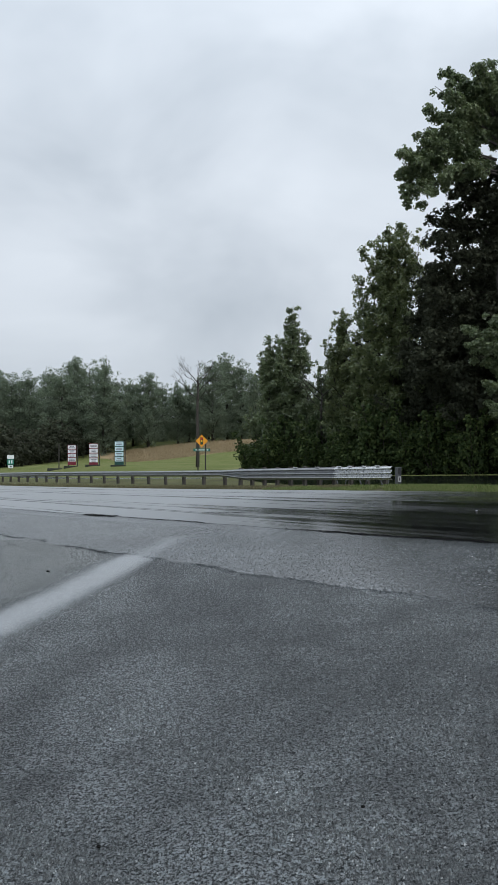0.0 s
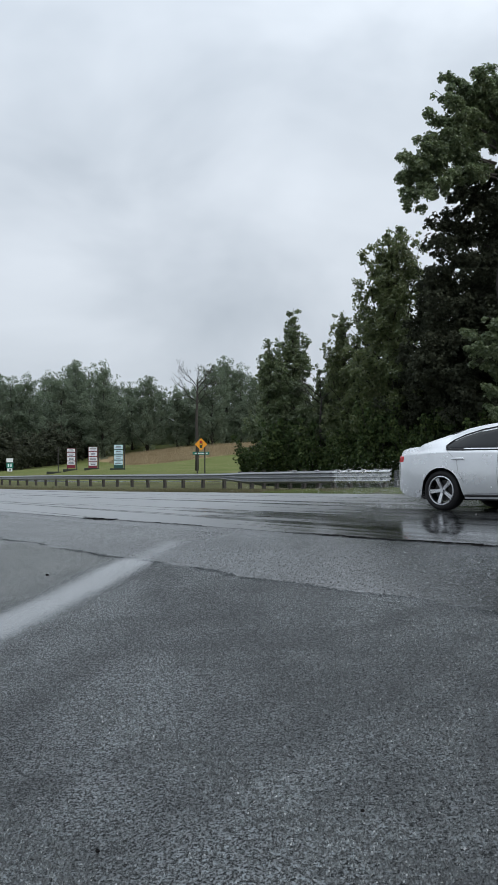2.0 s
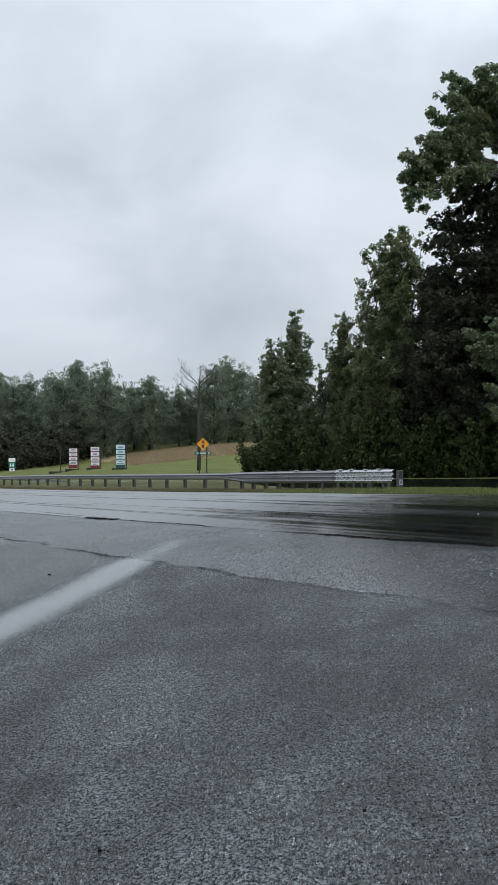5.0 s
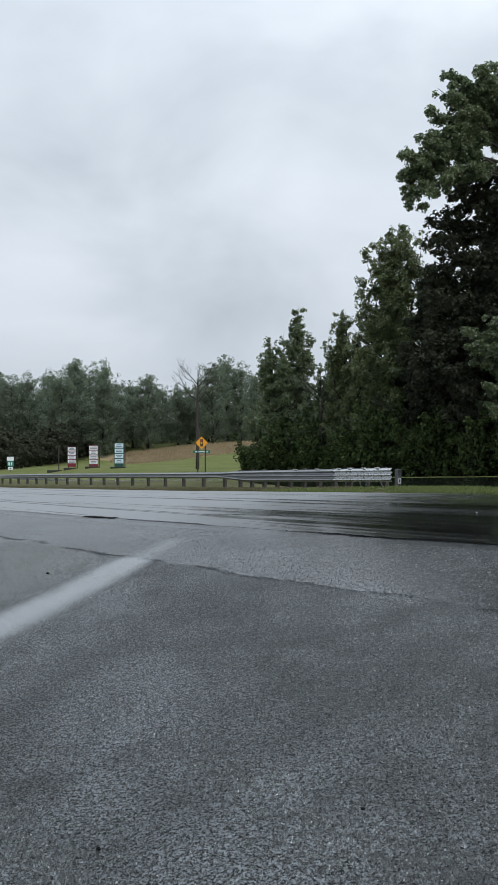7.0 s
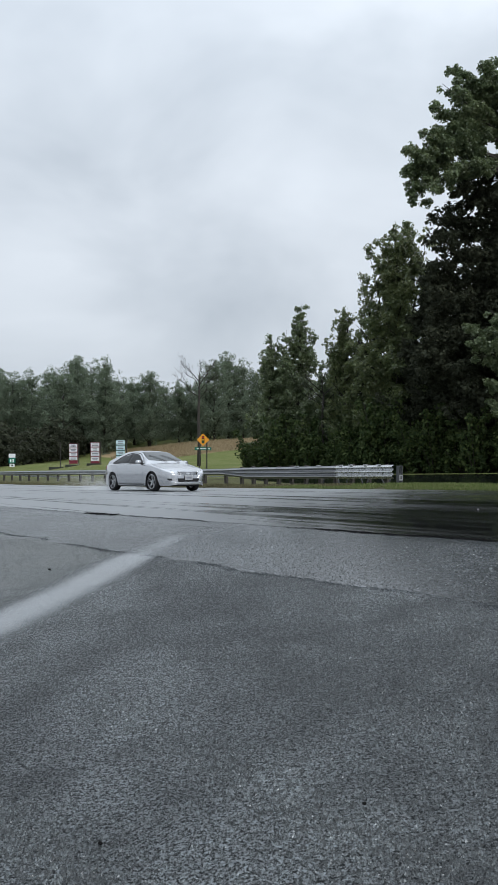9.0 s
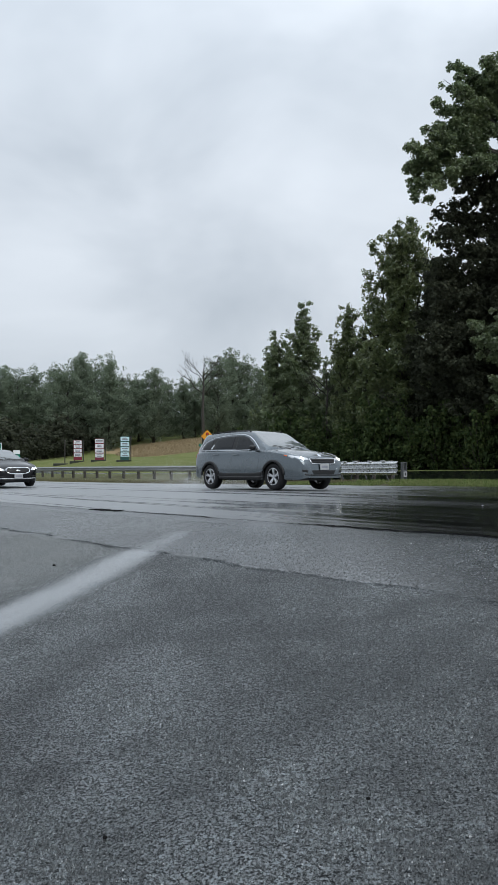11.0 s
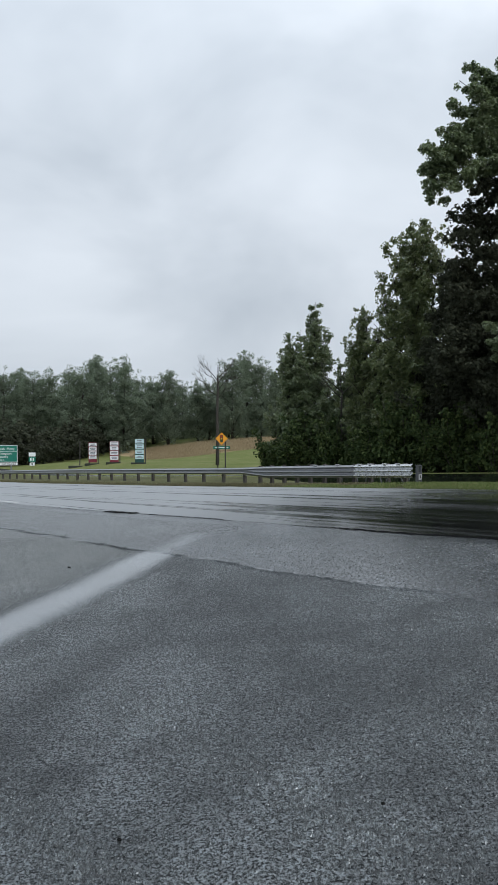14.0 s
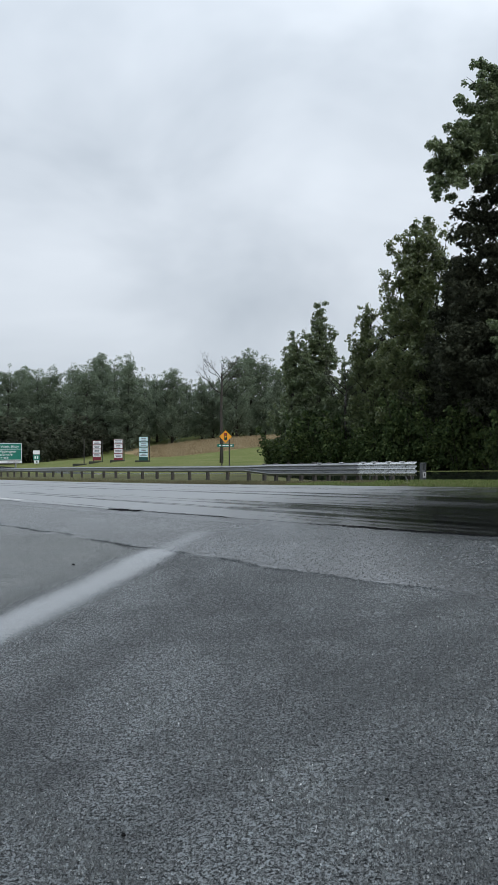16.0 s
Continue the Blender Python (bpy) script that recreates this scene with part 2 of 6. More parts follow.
band = k.math("MULTIPLY_ADD", band2, 0.38, k.math("MULTIPLY", band, 0.62))
low = sky_mirror(k, road, flat)
dry = k.rng(band, k.rng(low, 0.0, 1.0, 0.44, 0.40), k.rng(low, 0.0, 1.0, 0.56, 0.46), 0.0, 1.0)
dry = k.math("MULTIPLY", dry, k.rng(k.xyz(road)[0], 21.0, 23.0, 1.0, 0.15))
# pale grey put into the colour where the road mirrors bright sky
col = k.mix(k.math("MULTIPLY", low, dry), col, k.ramp(k.noise(9.0, 4, 0.6, co=flat), (0.35, (0.095, 0.108, 0.119)), (0.65, (0.150, 0.168, 0.183))))
M_ROAD = k.done(col, 0.7, nor, Coat_Weight=1.0, Specular_IOR_Level=0.0, Coat_IOR=k.rng(low, 0.0, 1.0, 2.2, 3.6),
                Coat_Roughness=k.math("ADD", k.rng(low, 0.0, 1.0, 0.07, 0.17), k.math("MULTIPLY", dry, k.rng(low, 0.0, 1.0, 0.16, 0.23))))
M_LINE = plain("worn_white_road_paint", (0.62, 0.62, 0.60), 0.45, vary=0.3)

k = Mat("lawn_earth", 0.95)
f = k.math("MULTIPLY_ADD", k.noise(0.25, 4), 0.5, k.math("MULTIPLY", k.noise(6, 4), 0.5))
green = k.ramp(f, (0.35, (0.080, 0.105, 0.026)), (0.5, (0.118, 0.136, 0.045)), (0.68, (0.16, 0.155, 0.070)))
straw = k.ramp(f, (0.35, (0.05, 0.047, 0.028)), (0.5, (0.08, 0.078, 0.042)), (0.68, (0.10, 0.105, 0.052)))
across = k.math("ADD", k.xyz(k.scaled((1, 1, 1), -TURN))[0], k.math("MULTIPLY", k.noise(0.5, 3), 2.0))
median = k.math("MULTIPLY", k.rng(across, 29.5, 30.5, 1.0, 0.0), k.rng(k.noise(0.8, 3), 0.35, 0.6, 0.55, 1.0))
lx, ly, _ = k.xyz()
hay_edge = k.math("ADD", ly, k.math("MULTIPLY_ADD", k.noise(0.12, 3), -9.0, k.math("MULTIPLY", k.math("MINIMUM", k.math("ADD", lx, 16.0), 0.0), 2.2)))
hay = k.math("MULTIPLY", k.rng(hay_edge, 117.5, 120.0, 0.0, 1.0), k.rng(ly, 160.0, 166.0, 1.0, 0.0))
hay_col = k.ramp(k.noise(0.6, 5, 0.6), (0.3, (0.22, 0.165, 0.095)), (0.7, (0.32, 0.245, 0.145)))
M_LAWN = k.done(k.mix(hay, k.mix(median, green, straw), hay_col), normal=k.bump(k.noise(30, 4), 0.6, 0.05), Specular_IOR_Level=0.1)


def leaf_mat(name, dark, mid, light, through=0.25, gloss=0.25):
    k = Mat(name, 0.5)
    f = k.math("MULTIPLY_ADD", k.island(), 0.45, k.math("MULTIPLY", k.noise(0.35, 3), 0.55))
    col = k.ramp(f, (0.25, dark), (0.5, mid), (0.75, light))
    k.done(col, k.rng(k.noise(3.0), 0.3, 0.7, 0.58 - 0.3 * gloss, 0.75 - 0.35 * gloss), Specular_IOR_Level=gloss)
    tr = k.n.new("ShaderNodeBsdfTranslucent")
    k.l.new(col, tr.inputs["Color"])
    mx = k.n.new("ShaderNodeMixShader")
    mx.inputs[0].default_value = through
    k.l.new(k.b.outputs[0], mx.inputs[1])
    k.l.new(tr.outputs[0], mx.inputs[2])
    k.l.new(mx.outputs[0], k.n["Material Output"].inputs["Surface"])
    return k.m


M_LEAF = leaf_mat("broad_leaves", (0.092, 0.132, 0.068), (0.148, 0.195, 0.095), (0.205, 0.245, 0.12), 0.48, 0.9)
# The wood's deep shade is put into this darker copy of the leaves.
M_DARKLEAF = leaf_mat("shade_tinted_wood_leaves", (0.038, 0.044, 0.030), (0.050, 0.057, 0.038), (0.066, 0.072, 0.046), 0.35, 0.08)
M_LEAF2 = leaf_mat("yellowish_leaves", (0.092, 0.128, 0.055), (0.148, 0.188, 0.076), (0.215, 0.245, 0.105), 0.46, 0.9)
# Haze over the far wood is put into this paler leaf colour.
M_FAR = leaf_mat("haze_paled_leaves", (0.170, 0.212, 0.152), (0.19, 0.235, 0.168), (0.21, 0.255, 0.182), 0.6, 0.05)
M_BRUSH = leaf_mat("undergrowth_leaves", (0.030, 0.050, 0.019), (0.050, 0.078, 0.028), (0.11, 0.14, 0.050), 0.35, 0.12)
M_GRASS = leaf_mat("green_grass_blades", (0.085, 0.13, 0.034), (0.135, 0.175, 0.055), (0.19, 0.205, 0.085), 0.35)
M_DRYGRASS = leaf_mat("straw_grass_blades", (0.085, 0.085, 0.040), (0.125, 0.118, 0.062), (0.18, 0.16, 0.095), 0.3)
M_HAY = leaf_mat("dry_tall_grass", (0.24, 0.19, 0.115), (0.30, 0.24, 0.15), (0.36, 0.30, 0.19), 0.4, 0.05)

k = Mat("bark", 0.9)
b = k.noise(1.0, 5, 0.65, co=k.scaled((14, 14, 2.5)))
M_BARK = k.done(k.ramp(b, (0.3, (0.020, 0.017, 0.015)), (0.7, (0.060, 0.052, 0.045))), normal=k.bump(b, 0.8, 0.03))

k = Mat("galvanised_steel", 0.42, 0.85)
f = k.math("MULTIPLY_ADD", k.noise(2.2, 5), 0.6, k.math("MULTIPLY", k.noise(45, 3), 0.4))
M_ZINC = k.done(k.ramp(f, (0.3, (0.25, 0.257, 0.27)), (0.7, (0.37, 0.38, 0.395))), k.rng(f, 0.3, 0.7, 0.26, 0.42))
k = Mat("new_galvanised_steel", 0.3, 0.85)
f = k.noise(5, 4)
M_ZINC2 = k.done(k.ramp(f, (0.3, (0.50, 0.51, 0.52)), (0.7, (0.63, 0.64, 0.65))), k.rng(f, 0.3, 0.7, 0.20, 0.32))
k = Mat("weathered_timber", 0.85)
f = k.noise(1.0, 5, 0.6, co=k.scaled((40, 40, 4)))
M_TIMBER = k.done(k.ramp(f, (0.3, (0.026, 0.023, 0.020)), (0.7, (0.075, 0.068, 0.060))), normal=k.bump(f, 0.6, 0.01))


# ---- mesh helpers ----
def mesh_of(name, verts, faces, mats, smooth=False, face_mat=None):
    me = bpy.data.meshes.new(name)
    me.from_pydata([tuple(v) for v in verts], [], faces)
    for m in mats if isinstance(mats, (list, tuple)) else [mats]:
        me.materials.append(m)
    if face_mat is not None:
        me.polygons.foreach_set("material_index", face_mat)
    if smooth:
        me.polygons.foreach_set("use_smooth", [True] * len(me.polygons))
    me.update()
    return me


def part(name, bm, material, parent, label="", smooth=False):
    """Links a bmesh as one mesh object under a thing or a part."""
    me = bpy.data.meshes.new(name)
    bm.to_mesh(me)
    bm.free()
    me.materials.append(material)
    if smooth:
        me.polygons.foreach_set("use_smooth", [True] * len(me.polygons))
    return child(name, me, parent, label)


def child(name, me, parent, label=""):
    ob = new(name, me)
    ob.parent = parent
    if label:
        ob["label"] = label
    return ob


def box(bm, x0, x1, y0, y1, z0, z1, bevel=0.0):
    vs = [bm.verts.new(p) for p in ((x0, y0, z0), (x1, y0, z0), (x1, y1, z0), (x0, y1, z0), (x0, y0, z1), (x1, y0, z1), (x1, y1, z1), (x0, y1, z1))]
    fs = [bm.faces.new([vs[i] for i in q]) for q in ((3, 2, 1, 0), (4, 5, 6, 7), (0, 1, 5, 4), (1, 2, 6, 5), (2, 3, 7, 6), (3, 0, 4, 7))]
    if bevel:
        es = list({e for f in fs for e in f.edges})
        bmesh.ops.bevel(bm, geom=es, offset=bevel, segments=2, affect="EDGES", profile=0.6)
    return bm


def tube_data(points, radii, sides, verts, faces):
    """Adds a tapered tube along the points to verts and faces."""
    base = len(verts)
    ps = [Vector(p) for p in points]
    for i, p in enumerate(ps):
        d = (ps[min(i + 1, len(ps) - 1)] - ps[max(i - 1, 0)]).normalized()
        a = d.orthogonal().normalized() if abs(d.z) > 0.9 else d.cross(Vector((0, 0, 1))).normalized()
        b = d.cross(a)
        for j in range(sides):
            w = 2 * math.pi * j / sides
            verts.append(p + (a * math.cos(w) + b * math.sin(w)) * radii[i])
    for i in range(len(ps) - 1):
        for j in range(sides):
            k0, k1 = base + i * sides + j, base + i * sides + (j + 1) % sides
            faces.append((k0, k1, k1 + sides, k0 + sides))
    faces.append([base + (len(ps) - 1) * sides + j for j in range(sides)])
    faces.append([base + j for j in range(sides)][::-1])


def tube(name, points, radii, sides, mat, parent=None, label=""):
    v, f = [], []
    radii = radii if isinstance(radii, (list, tuple)) else [radii] * len(points)
    tube_data(points, radii, sides, v, f)
    me = mesh_of(name, v, f, mat, True)
    return child(name, me, parent, label) if parent else new(name, me)


def strip_grid(name, ss, edges, mat, lift=0.0, skirt=0.0, cross=12):
    """A sheet over the land between two lines n0(s), n1(s); skirt: how far its rim goes down."""
    verts, faces = [], []
    for s in ss:
        n0, n1 = edges(s)
        for j in range(cross + 1):
            verts.append(on(s, n0 + (n1 - n0) * j / cross, lift))
    w = cross + 1
    for i in range(len(ss) - 1):
        for j in range(cross):
            faces.append((i * w + j, (i + 1) * w + j, (i + 1) * w + j + 1, i * w + j + 1))
    if skirt:
        for col in (0, cross):
            b = len(verts)
            for i in range(len(ss)):
                verts.append(Vector(verts[i * w + col]))
            for i in range(len(ss)):
                verts.append(verts[i * w + col] - Vector((0, 0, skirt)))
            m = len(ss)
            for i in range(m - 1):
                q = (b + i, b + m + i, b + m + i + 1, b + i + 1)
                faces.append(q if col == 0 else q[::-1])
    ob = new(name, mesh_of(name, verts, faces, mat, True))
    me = ob.data
    if me.polygons[0].normal.z < 0:
        me.flip_normals()
    return ob


def steps(a, b, d):
    k = max(1, round((b - a) / d))
    return [a + (b - a) * i / k for i in range(k + 1)]


# ---- the land and its paving ----
ss = steps(-900, -60, 60) + steps(-56, 8, 4)[1:] + steps(8.5, 13.5, 0.5) + steps(14, 22, 0.5) + steps(24, 150, 2) + steps(160, 300, 10) + steps(340, 1400, 60)
ns = steps(-900, -40, 60) + steps(-36, 4, 4) + steps(5, 16, 1) + steps(16.5, 21.25, 0.25) + steps(21.5, 24, 0.5) + steps(25, 110, 2.5) + steps(120, 300, 15) + steps(340, 1400, 60)


def paved(s, n):
    return -70 < s < 150 and -45 < n < verge(s) - 0.15 or -150 < s < 170 and 28.7 + 1.9 * step(26, 42, s) < n < 35.7 - 1.6 * step(26, 42, s) or -55 < s < 43 and crossing(s) + 0.3 < n < 28.8


def verge(s):
    """The far edge of the near carriageway."""
    return max(15.6, min(19.6, 18.45 - 0.1 * (s - 15))) + 0.05 * math.sin(s * 1.3) + 0.04 * math.sin(s * 3.7)


def crossing(s):
    """The near edge of the paved gap in the median, past the end of the rail."""
    return verge(s) + 0.05 + (22.1 - verge(s)) * step(13.3, 15.6, s) ** 0.6 + 6.2 * step(24, 42, s)


verts, faces = [], []
for s in ss:
    for n in ns:
        verts.append(on(s, n, -0.06 if paved(s, n) else 0.012 * math.sin(s * 0.9) * math.sin(n * 1.1)))
w = len(ns)
for i in range(len(ss) - 1):
    for j in range(w - 1):
        faces.append((i * w + j, i * w + j + 1, (i + 1) * w + j + 1, (i + 1) * w + j))
me = mesh_of("ground", verts, faces, M_LAWN, True)
if me.polygons[0].normal.z < 0:
    me.flip_normals()
tagged(new("ground", me), "rough green roadside grass and lawn", "ground", kind="structure")


def joint(s):
    return 4.24 - 0.093 * (s - 3) + 0.03 * math.sin(s * 2.1) + 0.02 * math.sin(s * 5.3 + 1) + 0.02 * noise.noise((s * 6, 0, 0)) + 0.03 * noise.noise((s * 2.3, 4, 0))


def seam(s):
    return 6.15 - 0.077 * (s - 4.4) + 0.03 * math.sin(s * 0.8) + 0.012 * math.sin(s * 4.1)


near = steps(-70, -4, 6) + steps(-3.5, 14, 0.12)[0:] + steps(14.5, 30, 0.5) + steps(32, 150, 4)
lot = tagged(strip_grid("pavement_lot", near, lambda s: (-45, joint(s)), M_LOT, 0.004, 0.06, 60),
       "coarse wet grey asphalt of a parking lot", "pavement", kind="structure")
apron = tagged(strip_grid("pavement_apron", near, lambda s: (joint(s) + 0.006, seam(s) - 0.004), M_APRON, 0.0, 0.06, 8),
       "darker damp asphalt apron along the road", "pavement", kind="structure")
tagged(strip_grid("road", near, lambda s: (seam(s) + 0.004, verge(s)), M_ROAD, 0.002, 0.06, 40),
       "wet black asphalt road with streaked wheel tracks", "road", kind="structure")
tagged(strip_grid("pavement_crossing", steps(-55, 8, 3) + steps(8.5, 18.6, 0.3) + steps(19, 44, 1), lambda s: (min(28.45, crossing(s)), 28.47), M_ROAD, -0.002, 0.06, 12),
       "wet dark asphalt shoulder behind the guardrail", "pavement", kind="structure")
tagged(strip_grid("road_opposite", steps(-150, 170, 4), lambda s: (28.5 + 1.9 * step(26, 42, s), 36.0 - 1.6 * step(26, 42, s)), M_ROAD, 0.0, 0.06, 12),
       "wet asphalt carriageway behind the guardrail", "road", kind="structure")


# ---- trees ----
def leaf_mesh(name, centres, out, size, mat, rng, droop=0.35):
    """One mesh of folded leaves, two triangles each, at the given centres and facing about outwards and up."""
    m = len(centres)
    face = out * 0.9 + rng.normal(size=(m, 3)) * 0.45
    face[:, 2] += 0.55
    face /= np.linalg.norm(face, axis=1)[:, None]
    d = rng.normal(size=(m, 3)) + out * 0.8
    d[:, 2] -= droop
    d -= face * np.sum(d * face, axis=1)[:, None]
    d /= np.linalg.norm(d, axis=1)[:, None] + 1e-9
    side = np.cross(d, face)
    L = size * rng.uniform(0.65, 1.25, m)[:, None]
    v = np.empty((m, 4, 3))
    v[:, 0] = centres - d * L * 0.5
    v[:, 1] = centres + side * L * 0.40 + face * L * 0.12
    v[:, 2] = centres + d * L * 0.5
    v[:, 3] = centres - side * L * 0.40 + face * L * 0.12
    me = bpy.data.meshes.new(name)
    me.vertices.add(4 * m)
    me.vertices.foreach_set("co", v.reshape(-1))
    me.loops.add(6 * m)
    idx = (np.arange(m)[:, None] * 4 + np.array([0, 1, 2, 0, 2, 3])[None]).reshape(-1)
    me.loops.foreach_set("vertex_index", idx.astype(np.int32))
    me.polygons.add(2 * m)
    me.polygons.foreach_set("loop_start", np.arange(0, 6 * m, 3, dtype=np.int32))
    me.materials.append(mat)
    me.update(calc_edges=True)
    return me


def unit(rng, m, up=0.0):
    d = rng.normal(size=(m, 3))
    d[:, 2] += up
    return d / np.linalg.norm(d, axis=1)[:, None]


def crown_mesh(clumps, tufts, per, ball, leaf, mat, rng, name="crown"):
    """Leaves of a crown: each clump (x, y, z, r) holds round tufts, and each tuft a rosette of leaves."""
    c = np.asarray(clumps)
    weight = c[:, 3] ** 1.9
    pick = rng.choice(len(c), tufts, p=weight / weight.sum())
    off = unit(rng, tufts, 0.15) * (c[pick, 3] * rng.uniform(0.15, 1.0, tufts) ** 0.5)[:, None]
    off[:, 2] *= 0.75
    t = np.repeat(c[pick, :3] + off, per, axis=0)
    out = unit(rng, tufts * per, 0.2)
    size = np.repeat(ball * rng.uniform(0.6, 1.25, tufts), per) * rng.uniform(0.55, 1.0, tufts * per)
    return leaf_mesh(name, t + out * size[:, None], out, leaf, mat, rng)


def bough(root, tip, width, rise, r0, rng, clumps, v, f):
    """A limb from the trunk to its tip, hung with clumps that thin out towards the end."""
    root, tip = Vector(root), Vector(tip)
    ln = (tip - root).length
    mid = root.lerp(tip, 0.5) + Vector((0, 0, rise * ln)) + Vector(rng.normal(size=3)) * 0.05 * ln
    way = [root * (1 - q) ** 2 + mid * 2 * q * (1 - q) + tip * q * q for q in (0, 0.2, 0.4, 0.6, 0.8, 1.0)]
    tube_data(way, [r0 * (1 - 0.85 * i / 5) for i in range(6)], 6, v, f)
    m = max(4, int(ln / (0.55 * width)))
    for i in range(m):
        q = 0.22 + 0.78 * (i + rng.random()) / m
        p = root * (1 - q) ** 2 + mid * 2 * q * (1 - q) + tip * q * q
        r = width * (1.12 - 0.62 * q) * rng.uniform(0.65, 1.2)
        o = Vector(rng.normal(size=3)) * width * 0.45
        clumps.append((p.x + o.x, p.y + o.y, p.z + o.z * 0.6, r))


def masses(lobes, rng):
    """Clumps that fill round lobes (x, y, z, r)."""
    out = []
    for x, y, z, r in lobes:
        for d in unit(rng, int(8 + 10 * r), 0.25):
            k_ = r * rng.uniform(0.4, 1.0)
            out.append((x + d[0] * k_, y + d[1] * k_, z + d[2] * k_ * 0.8, r * rng.uniform(0.2, 0.36)))
    return out


def bough_tree(trunk, radius, boughs, lobes, tufts, per, ball, leaf, mat, seed):
    """boughs: (x, z at the trunk, x, z at the tip, width); lobes: (x, z, r) of dense foliage."""
    rng = np.random.default_rng(seed)
    v, f, clumps = [], [], []
    tube_data(trunk, [radius * (1.25 if i == 0 else 1 - 0.8 * i / (len(trunk) - 1)) for i in range(len(trunk))], 9, v, f)
    for x0, z0, x1, z1, wd in boughs:
        y1 = rng.normal() * 0.9
        bough((x0, 0, z0), (x1, y1, z1), wd, 0.08 if z1 > z0 else 0.26, 0.05 + 0.05 * wd, rng, clumps, v, f)
    clumps += masses([(x, rng.normal() * 0.5, z, r) for x, z, r in lobes], rng)
    return mesh_of("trunk", v, f, M_BARK, True), crown_mesh(clumps, tufts, per, ball, leaf, mat, rng)


def grown_tree(height, base, width, count, tufts, per, ball, leaf, mat, seed, shape="round", rise=0.55, clump=0.55, tops=()):
    """A tree whose limbs climb from the trunk all round; tops: further leaders (x, z) beside the main one."""
    rng = np.random.default_rng(seed)
    v, f, clumps = [], [], []
    stem = straight(height * 0.93, 0.12, seed)
    r = 0.10 + height * 0.011
    tube_data(stem, [r * (1.2, 1, 0.8, 0.55, 0.35, 0.12)[i] for i in range(6)], 8, v, f)
    for i in range(count):
        q = (i + rng.uniform(0.1, 0.9)) / count
        wide = width * (0.1 + 0.9 * (1 - q) ** 0.85) if shape == "cone" else width * (0.62 + 0.38 * math.sin(math.pi * min(1, q * 1.2 + 0.1))) * (1 - 0.55 * q ** 2.2)
        wide *= rng.uniform(0.62, 1.12)
        a = i * 2.4 + rng.uniform(-0.5, 0.5)
        z0 = base * 0.7 + (height * 0.9 - base * 0.7) * q
        z1 = min(z0 + wide * rise * rng.uniform(0.5, 1.5), height - 0.15)
        bough((0, 0, z0 - 0.2 * wide), (wide * math.cos(a), wide * math.sin(a), z1), clump * (1.1 - 0.5 * q), 0.04, 0.03 + 0.012 * wide, rng, clumps, v, f)
    for x, z in ((0.0, height), *tops):
        bough((x * 0.5, 0, z * 0.62), (x, rng.normal() * 0.4, z), clump * 0.85, 0.0, 0.05, rng, clumps, v, f)
    return mesh_of("trunk", v, f, M_BARK, True), crown_mesh(clumps, tufts, per, ball, leaf, mat, rng)


def plant(name, meshes, m, label, category="tree", group="", kind=""):
    ob = new(name)
    ob.matrix_basis = m
    child("trunk", meshes[0], ob)
    child("crown", meshes[1], ob)
    return tagged(ob, label, category, group, kind)


def spot(u, y):
    """The land point at the bearing u = x / y and y metres ahead."""
    s, n = sn(u * y, y)
    return Vector((u * y, y, ground_z(s, n)))


def straight(height, bend, seed):
    rng = np.random.default_rng(seed)
    return [(0, 0, -0.3)] + [(bend * (rng.random() - 0.5) * i, bend * (rng.random() - 0.5) * i, height * i / 5) for i in range(1, 6)]


# the great tree at the roadside, its upper boughs hanging out over the gap
BOUGHS = [(-0.5, 20.5, -4.3, 23.8, 0.55), (-1.0, 21.5, -3.6, 25.0, 0.55), (-0.5, 22.0, -1.3, 25.7, 0.8), (0.2, 22.5, 0.6, 25.4, 1.0), (-0.5, 20.2, -5.1, 22.2, 0.60),
          (-0.5, 19.3, -5.7, 20.6, 0.75), (-0.8, 19.2, -6.3, 19.2, 0.75), (-0.8, 18.9, -6.5, 18.0, 0.60), (-0.5, 18.6, -6.1, 16.9, 0.50), (-0.5, 18.4, -5.3, 16.7, 0.48),
          (-0.5, 18.6, -4.6, 17.0, 0.40), (-1.0, 21.0, -4.0, 22.6, 0.65), (-0.6, 21.6, -2.4, 24.5, 0.7)]
MASSES = [(-2.6, 21.4, 1.5), (-1.2, 23.0, 1.5), (-3.7, 20.4, 1.3), (0.6, 21.8, 1.9), (-0.9, 20.6, 1.1), (-5.1, 19.0, 1.0), (-5.6, 18.0, 0.6), (-4.3, 19.1, 0.9), (-6.1, 18.5, 0.6), (-5.7, 17.1, 0.5), (-5.1, 18.1, 0.7), (-6.2, 17.0, 0.4), (-6.0, 16.4, 0.35), (-5.3, 17.4, 0.45), (-4.9, 16.8, 0.35), (2.4, 20.2, 1.6), (0.2, 24.0, 1.3), (-2.4, 23.2, 1.0)]
great = plant("roadside_tree", bough_tree(straight(20, 0.25, 3), 0.42, BOUGHS, MASSES, 9500, 13, 0.19, 0.155, M_LEAF, 11), Matrix.Translation(spot(0.335, 47)),
              "tall dark green broadleaf tree with overhanging boughs")
